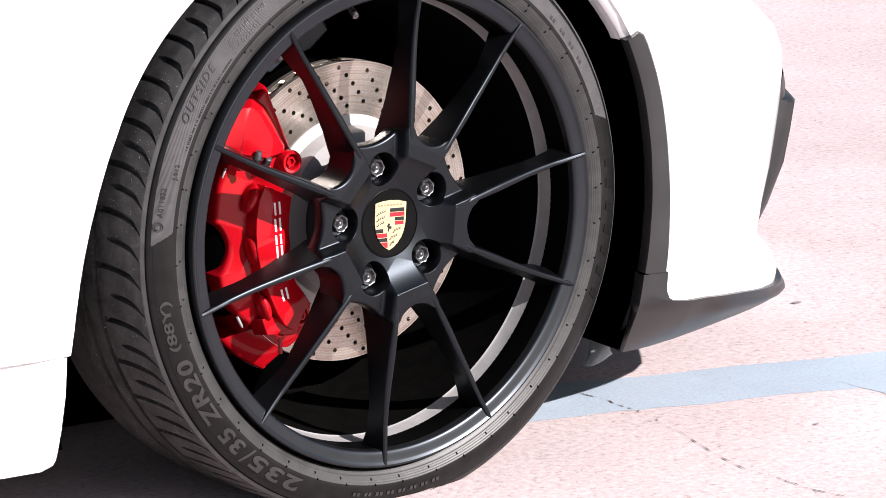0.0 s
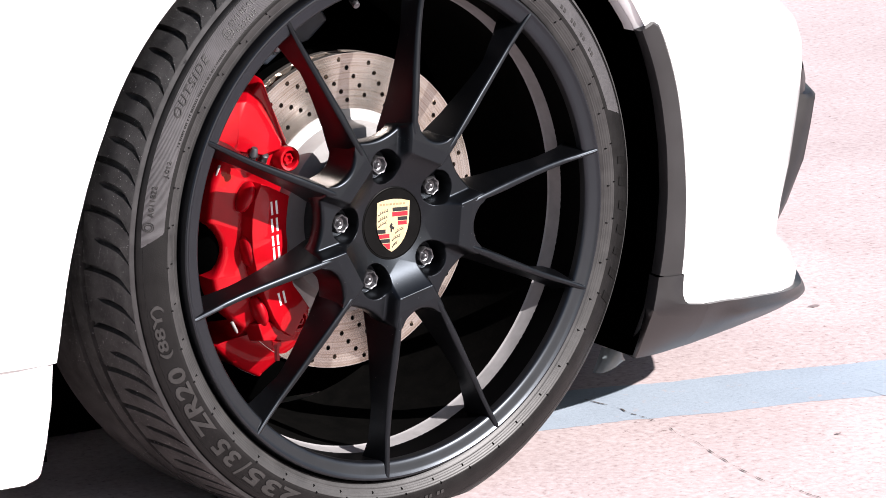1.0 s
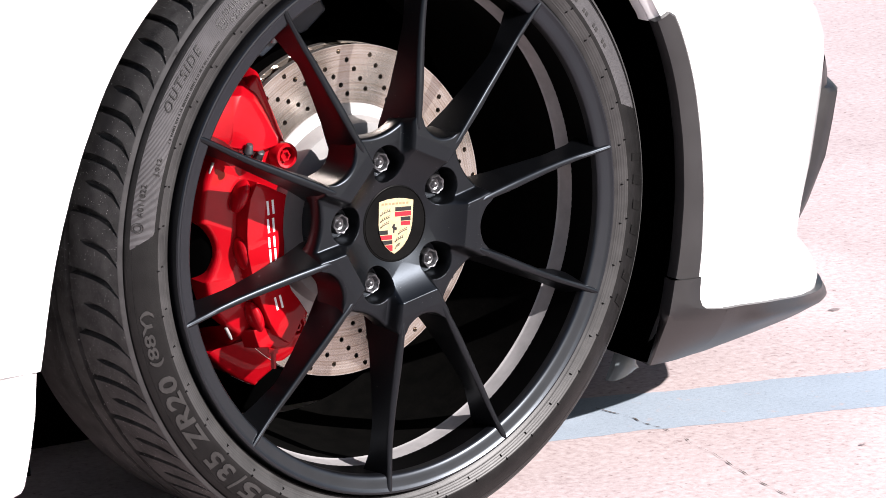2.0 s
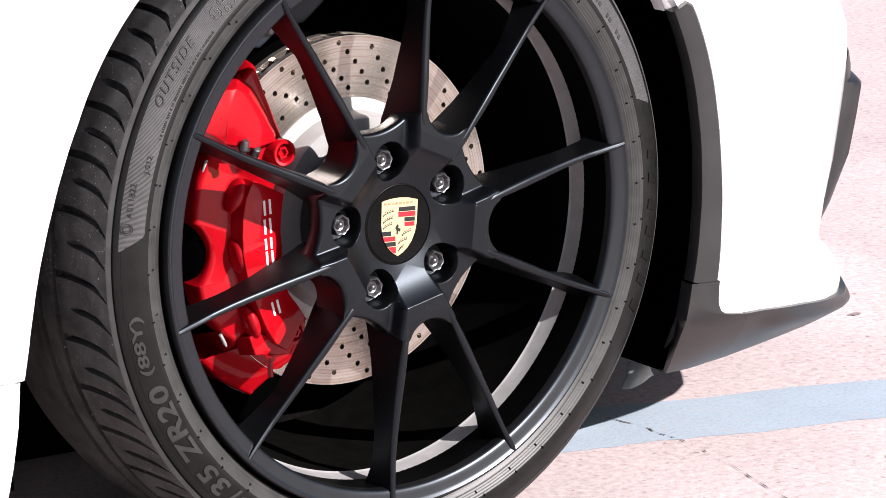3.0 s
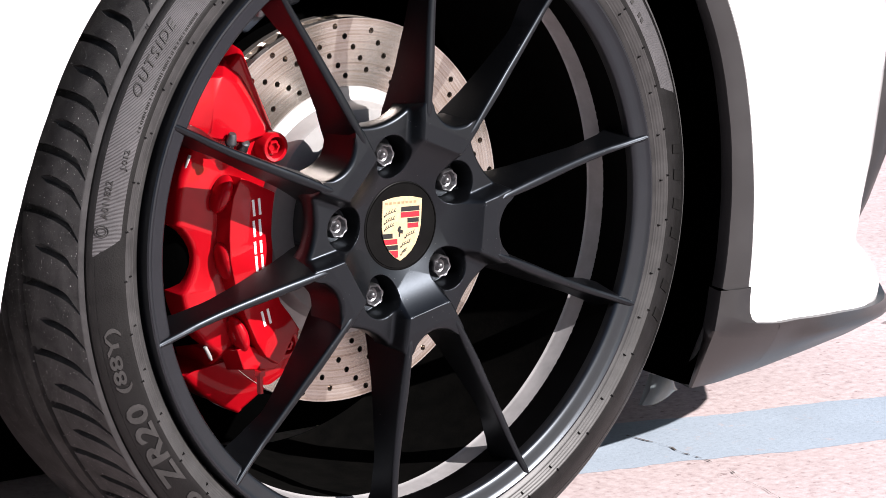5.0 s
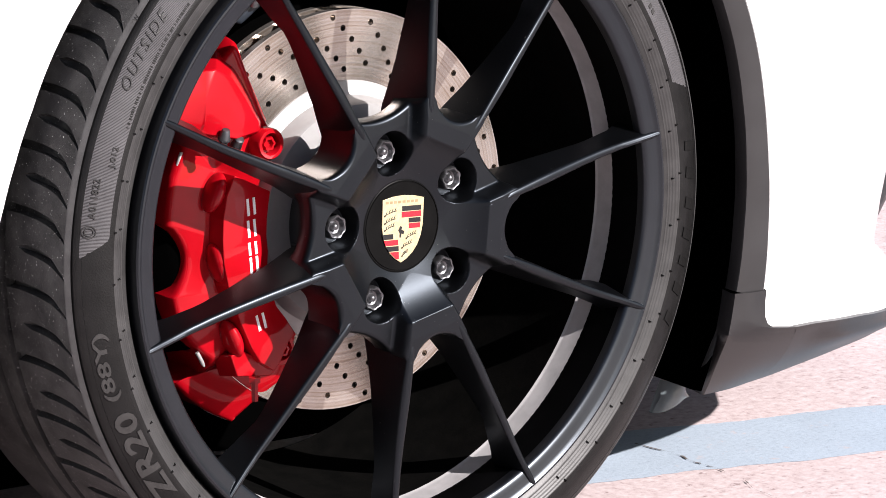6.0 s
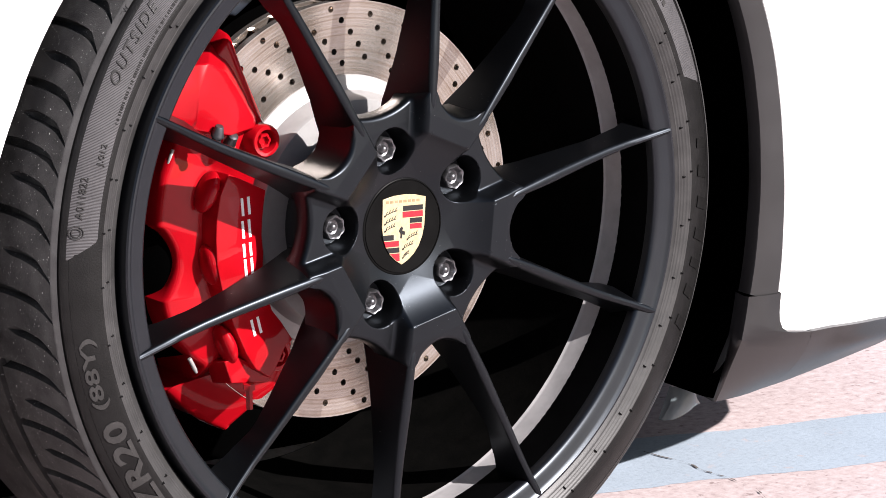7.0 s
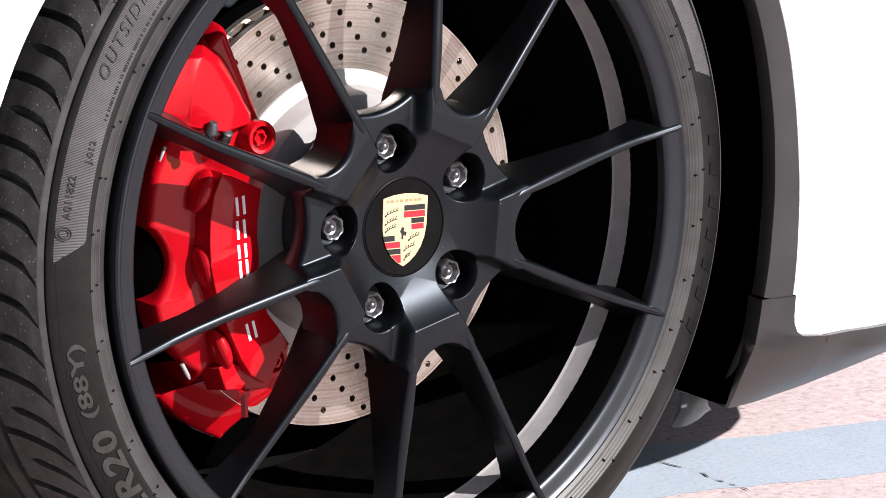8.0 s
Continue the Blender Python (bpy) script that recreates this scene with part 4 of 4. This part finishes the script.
def mould_marks():
    """Small vents and ticks on the band beside the rim."""
    verts, faces = [], []
    rnd = random.Random(5)
    for k in range(44):
        for r, off in ((0.2905, 0.0), (0.2968, 0.7)):
            a = k * 360 / 44 + off + rnd.uniform(-0.6, 0.6)
            b = len(verts)
            for dr, da, dy in ((-0.0012, -0.11, 0.0), (0.0022, -0.07, 0.0), (0.0022, 0.07, 0.0), (-0.0012, 0.11, 0.0), (0.0, 0.0, -0.0030)):
                q = radians(a + da * 1.6)
                verts.append(flat((r + dr) * math.cos(q), side_y(r + dr) + 0.0003 + dy, (r + dr) * math.sin(q)))
            faces += [(b, b + 1, b + 4), (b + 1, b + 2, b + 4), (b + 2, b + 3, b + 4), (b + 3, b, b + 4)]
    me = bpy.data.meshes.new("mould_relief")
    me.from_pydata(verts, [], faces)
    return me


tagged(part("mould_relief", mould_marks(), rubber_side, wheel, "", AXLE), kind="stuff")
part("mould_line", revolve("mould_line", [(0.3212, side_y(0.3212) + 0.0003), (0.3216, side_y(0.3216) - 0.0004), (0.3220, side_y(0.3220) + 0.0003)], 240, 176, 374), rubber_side, wheel, "", AXLE)

# ---- the brake ----
disc_loops = [ring_of(0.1725, 160), ring_of(0.0500, 60)]
for k in range(29):
    a0 = 69.3 + k * 360 / 29
    r = 0.1195 + (0.0027 + 0.004577 * k) % 0.01
    while r < 0.1690:
        a = radians(a0 + (r - 0.140) * 370)
        disc_loops.append(ring_of(0.0027, 12, r * math.cos(a), r * math.sin(a)))
        r += 0.0099
disc = part("brake_disc", shape_curve("brake_disc", disc_loops, 0.0070), disc_iron, car, "drilled grey iron brake disc", WHEEL @ pose(0, 0.100, 0))
part("vent_core", revolve("vent_core", [(0.160, 0.0), (0.160, 0.012), (0.06, 0.012)], 120, smooth=0), dark_metal, disc, "", pose(0, 0.0075, 0))
vane_verts, vane_faces = [], []
for k in range(48):
    a = k * math.tau / 48
    b = len(vane_verts)
    for r, da in ((0.150, 0.0), (0.1710, 0.03)):
        for y in (0.007, 0.0195):
            for w in (-0.0024, 0.0024):
                vane_verts.append((r * math.cos(a + da) - w * math.sin(a), y, r * math.sin(a + da) + w * math.cos(a)))
    vane_faces += [(b, b + 1, b + 5, b + 4), (b + 2, b + 3, b + 7, b + 6), (b, b + 2, b + 6, b + 4), (b + 1, b + 3, b + 7, b + 5), (b + 4, b + 5, b + 7, b + 6)]
part("vane", mesh_of("vane", vane_verts, vane_faces, 0), disc_iron, disc, "", AXLE)
part("back_plate", shape_curve("back_plate", [ring_of(0.1725, 120), ring_of(0.05, 40)], 0.007), disc_iron, disc, "", pose(0, 0.0195, 0))
hat = revolve("disc_hat", [(0.1120, -0.0002), (0.1115, -0.0012), (0.108, -0.0018), (0.1035, -0.0022), (0.1000, -0.0040), (0.0975, -0.0100), (0.0960, -0.0190), (0.0940, -0.0215), (0.060, -0.0215)], 120, smooth=30)
part("disc_hat", hat, hat_metal, disc, "bright alloy bell of the disc", AXLE)


# Outer radius of the caliper's face against the angle about the hub.
RIM_SIDE = [(128, 0.211), (149, 0.210), (153.5, 0.203), (156, 0.1955), (160, 0.197), (165.5, 0.199), (172.5, 0.198), (179, 0.1975), (190, 0.198), (197, 0.199), (202, 0.1985), (208, 0.1915), (211.5, 0.1878), (216.5, 0.1925), (218.5, 0.203), (220, 0.2135), (231, 0.2085), (238, 0.203)]


def caliper():
    """Monobloc body: a flat-faced section swept round the disc's edge, scalloped at its rim side, with slanted ends."""
    verts = []
    n, m = 260, 0
    start = [(0.112, 138.5), (0.1265, 136.6), (0.142, 136.0), (0.156, 134.0), (0.170, 130.5), (0.182, 129.4), (0.213, 127.0)]
    finish = [(0.112, 235.0), (0.135, 238.5), (0.193, 238.5), (0.213, 232.0)]
    for i in range(n + 1):
        t = i / n
        a = 132 + 104 * t
        e = min(t / 0.03, (1 - t) / 0.05, 1.0)
        e = math.sqrt(max(0.0, 1 - (1 - e) ** 2))
        top = step(157, 150, a)
        low = step(211, 219, a)
        notch = max(0.0, math.cos(math.pi / 2 * min(1.0, abs(a - 185.0) / 8.5))) ** 0.7
        face = 0.068 + 0.007 * low
        outer = lerp(RIM_SIDE, a) - 0.0175 * notch
        sec = [(0.112, 0.092), (0.1125, face + 0.010), (0.115, face + 0.003), (0.120, face), (0.140, face - 0.008 * top), (0.150, face - 0.009 * top), (0.156, face + 0.001 - 0.010 * top),
               (outer - 0.005, face + 0.006 - 0.010 * top), (outer - 0.0022, face + 0.0075 - 0.010 * top), (outer - 0.0006, face + 0.010 - 0.009 * top), (outer, face + 0.014), (outer - 0.002, 0.120), (outer - 0.003, 0.150), (0.150, 0.155)]
        full = lerp(RIM_SIDE, a)
        m = len(sec)
        for k, (r, y) in enumerate(sec):
            g = full if 6 < k < 13 else r
            b = lerp(start, g) + (lerp(finish, g) - lerp(start, g)) * t
            y += 0.024 * low if 6 < k < 11 else 0.0
            y = 0.100 + (y - 0.100) * (0.55 + 0.45 * e)
            verts.append((r * math.cos(radians(b)), y, r * math.sin(radians(b))))
    faces = grid_faces(n + 1, m)
    faces.append(tuple(range(m)))
    faces.append(tuple(range(len(verts) - m, len(verts))))
    return mesh_of("brake_caliper", verts, faces, 55)


def shade_sheet():
    """Added black sheet that stands for the shaded gap behind the scallops."""
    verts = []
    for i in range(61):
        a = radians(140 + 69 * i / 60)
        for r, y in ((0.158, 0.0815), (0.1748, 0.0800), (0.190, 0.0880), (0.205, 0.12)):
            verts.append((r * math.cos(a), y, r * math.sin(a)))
    return mesh_of("scallop_shade", verts, grid_faces(61, 4), 40)


def block(name, front, back, facets, bevel):
    """A cast block between a front outline and a wider back outline (x, y, z), its front split into facets, with rounded edges."""
    n = len(front)
    bm = bmesh.new()
    rest = [p for p in facets if isinstance(p[0], tuple)]
    vs = [bm.verts.new(p) for p in front + list(back)]
    for p in rest[0] if rest else ():
        vs.append(bm.verts.new(p))
    for i in range(n):
        bm.faces.new((vs[i], vs[(i + 1) % n], vs[n + (i + 1) % n], vs[n + i]))
    for f in facets:
        if not isinstance(f[0], tuple):
            bm.faces.new([vs[i] for i in f])
    bmesh.ops.recalc_face_normals(bm, faces=bm.faces)
    hard = [e for e in bm.edges if len(e.link_faces) == 2 and e.calc_face_angle() > 0.12]
    bmesh.ops.bevel(bm, geom=hard, offset=bevel, segments=3, affect="EDGES", profile=0.6, clamp_overlap=True)
    me = bpy.data.meshes.new(name)
    bm.to_mesh(me)
    bm.free()
    me.shade_smooth()
    me.set_sharp_from_angle(angle=radians(38))
    return me


cal = part("brake_caliper", caliper(), red_paint, car, "glossy red brake caliper with white lettering", pose(0.0096, 0.012, HUB - 0.003))


part("scallop_shade", shade_sheet(), shade_black, cal, "black sheet added as shade behind the caliper", AXLE)


def at_depth(points, y):
    return [(x, y, z) for x, z in points]


# Upper block: two facets meet at a crease; the wall behind them widens towards the disc.
TOP_FRONT = [(-0.2149, 0.0460, 0.1145), (-0.2031, 0.0465, 0.1313), (-0.1900, 0.0470, 0.1479), (-0.1760, 0.0450, 0.1505), (-0.1680, 0.0405, 0.1510), (-0.1516, 0.0420, 0.1418), (-0.1411, 0.0430, 0.1274),
             (-0.1322, 0.0440, 0.1138), (-0.1229, 0.0455, 0.1001), (-0.1253, 0.0450, 0.0931), (-0.1489, 0.0420, 0.0906), (-0.1848, 0.0430, 0.0998), (-0.2050, 0.0450, 0.1081)]
TOP_BACK = at_depth([(-0.1918, 0.1018), (-0.1801, 0.1392), (-0.1600, 0.1600), (-0.1459, 0.1655), (-0.1393, 0.1659), (-0.1265, 0.1583), (-0.1175, 0.1477), (-0.1096, 0.1330), (-0.0931, 0.0952), (-0.0940, 0.0821), (-0.1222, 0.0793), (-0.1587, 0.0886), (-0.1802, 0.0968)], 0.078)
TOP_BACK = [(x + 0.0133, 0.095, z - 0.0049) if 2 <= k <= 8 else (x, y, z) for k, (x, y, z) in enumerate(TOP_BACK)]
TOP_CREASE = [(-0.1799, 0.0380, 0.1319), (-0.1830, 0.0385, 0.1079)]
part("upper_block", block("upper_block", TOP_FRONT, TOP_BACK, [TOP_CREASE, (0, 1, 2, 3, 4, 26, 27, 11, 12), (4, 5, 6, 7, 8, 9, 10, 11, 27, 26)], 0.0016), red_paint, cal, "", AXLE)

# Plate that carries the lettering: slim at the top, widening to a pointed foot.
PLATE = [(-0.1452, 0.0581), (-0.1536, 0.0419), (-0.1579, 0.0228), (-0.1591, 0.0055), (-0.1587, -0.0143), (-0.1547, -0.0348), (-0.1442, -0.0653), (-0.1329, -0.0908), (-0.1243, -0.1043), (-0.1112, -0.1134),
         (-0.1056, -0.1089), (-0.1011, -0.1016), (-0.0943, -0.0902), (-0.0871, -0.0860), (-0.0979, -0.0698), (-0.1067, -0.0586), (-0.1111, -0.0462), (-0.1146, -0.0226), (-0.1137, -0.0103), (-0.1148, 0.0032), (-0.1139, 0.0163), (-0.1119, 0.0292), (-0.1099, 0.0399)]
part("letter_plate", block("letter_plate", at_depth(PLATE, 0.0505), at_depth([(x * 1.004 - 0.0004, z * 1.004) for x, z in PLATE], 0.074), [tuple(range(len(PLATE)))], 0.0012), red_paint, cal, "", AXLE)
LOWER = [(-0.1370, -0.0931), (-0.1186, -0.1030), (-0.1029, -0.1170), (-0.1095, -0.1195), (-0.1420, -0.1147), (-0.1482, -0.0957)]
part("lower_block", block("lower_block", [(x, 0.058 + 0.0004 * k, z) for k, (x, z) in enumerate(LOWER)], at_depth([(x * 1.02, z * 1.03) for x, z in LOWER], 0.082), [tuple(range(6))], 0.0014), red_paint, cal, "", AXLE)


def blob(name, rx, ry, rz, n=24):
    verts = []
    for i in range(n + 1):
        t = math.pi * i / n
        for j in range(n):
            p = math.tau * j / n
            verts.append((rx * math.sin(t) * math.cos(p), ry * math.sin(t) * math.sin(p), rz * math.cos(t)))
    return mesh_of(name, verts, grid_faces(n + 1, n, False, True), 60)


bulge_mesh = blob("piston_bulge", 0.0068, 0.0125, 0.0175)
for x, z, lean in ((-0.1576, 0.0435, 25.6), (-0.1566, -0.0159, -11.9), (-0.1440, -0.0830, -20.0)):
    part("piston_bulge", bulge_mesh, red_paint, cal, "", pose(x, 0.064, z, 0, lean, 0))
boss = revolve("bolt_boss", [(0.0, 0.010), (0.0082, 0.010), (0.0086, 0.002), (0.0094, 0.0), (0.0122, 0.0), (0.0132, 0.0015), (0.0135, 0.02), (0.0150, 0.035)], 44, smooth=40)
part("bolt_boss", boss, red_paint, cal, "", pose(-0.1115, 0.045, 0.0805))
part("bolt_boss", boss, red_paint, cal, "", pose(-0.0950, 0.060, -0.0995))
torx_verts = []
for i in range(48):
    a = i * math.tau / 48
    for r, y in ((0.0, 0.0035), (0.0030, 0.0035), (0.0036, 0.0), (0.0054, 0.0), (0.0060, 0.0016), (0.0060, 0.012)):
        k = 1 + 0.09 * math.cos(6 * a) if r > 0.0032 else 1
        torx_verts.append((r * k * math.cos(a), y, r * k * math.sin(a)))
torx = mesh_of("caliper_bolt", torx_verts, grid_faces(48, 6, True), 30)
part("caliper_bolt", torx, red_paint, cal, "", pose(-0.1115, 0.0475, 0.0805))
part("caliper_bolt", torx, red_paint, cal, "", pose(-0.0950, 0.0585, -0.0995))
nipple = revolve("bleed_nipple", [(0.0, 0.0), (0.0030, 0.0), (0.0036, 0.001), (0.0048, 0.0075), (0.0052, 0.0080), (0.0052, 0.0095), (0.0036, 0.010), (0.0036, 0.02)], 24, smooth=40)
part("bleed_nipple", nipple, dark_metal, cal, "black rubber cap on a bleed nipple", pose(-0.1630, 0.036, 0.1010, -68, 0, 0))
small = revolve("lock_nut", [(0.0, 0.0), (0.0030, 0.0), (0.0042, 0.0012), (0.0044, 0.006), (0.0050, 0.009), (0.0050, 0.016)], 16, smooth=30)
part("lock_nut", small, bolt_metal, cal, "dull steel nut", pose(-0.1445, 0.043, 0.0905, -50, 0, 0))
pipe = revolve("brake_pipe", [(0.0, 0.0), (0.0052, 0.0), (0.0052, 0.005), (0.0030, 0.0055), (0.0030, 0.021), (0.0, 0.021)], 6, smooth=20)
part("brake_pipe", pipe, red_paint, cal, "red pipe nut below the caliper", pose(-0.1278, 0.056, -0.1165, -90, 0, 0))
pin = revolve("pad_pin", [(0.0, 0.0), (0.0016, 0.0), (0.0018, 0.001), (0.0018, 0.011), (0.0010, 0.0145), (0.0, 0.0145)], 14, smooth=40)
part("pad_pin", pin, hat_metal, cal, "bright steel pin", pose(-0.1788, 0.078, 0.0783, -90, 23, 0))
part("pad_pin", pin, hat_metal, cal, "bright steel pin", pose(-0.1696, 0.078, -0.0928, -90, -27, 0))

# white lettering on the caliper, kept as plain bars
for x, z, tall in ((-0.1300, 0.0299, 0.0145), (-0.1300, 0.0115, 0.0145), (-0.1295, -0.0055, 0.0110), (-0.1285, -0.0197, 0.0140), (-0.1230, -0.0690, 0.0140)):
    h = tall / 2
    glyph = shape_curve("letter_bar", [bar(-0.0045, -0.0021, -h, h), bar(0.0018, 0.0042, -h, h)], 0.0006)
    part("letter_bar", glyph, white_print, cal, "", pose(x, 0.0500, z, 0, -4 if z > -0.05 else -14, 0))

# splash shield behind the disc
part("splash_shield", revolve("splash_shield", [(0.040, 0.131), (0.165, 0.134), (0.176, 0.140)], 72, smooth=30), shade_black, car, "black splash shield behind the disc", WHEEL)

bracket = [(-0.105, 0.1750), (-0.092, 0.2150), (-0.060, 0.2300), (-0.010, 0.2330), (0.004, 0.2050), (-0.020, 0.1840), (-0.055, 0.1800), (-0.075, 0.1640)]
part("hub_bracket", block("hub_bracket", [(x, 0.128 + 0.004 * (k % 2), z) for k, (x, z) in enumerate(bracket)], [(x * 1.05, 0.160, z * 1.02) for x, z in bracket], [tuple(range(8))], 0.004), bracket_blue, car, "dark blue-grey bracket behind the brake disc", WHEEL)
part("bracket_bolt", small, bolt_metal, car, "steel bolt on the bracket", WHEEL @ pose(-0.066, 0.122, 0.1960, -70, 0, 8))

pebble = blob("pebble", 0.0075, 0.0050, 0.0030, 10)
stone = new("pebble", pebble)
pebble.materials.append(white_print)
stone.matrix_world = pose(0.242, 0.477, GROUND + 0.0028, 0, 0, 20)
tagged(stone, "small white pebble on the ground behind the wheel", "pebble")
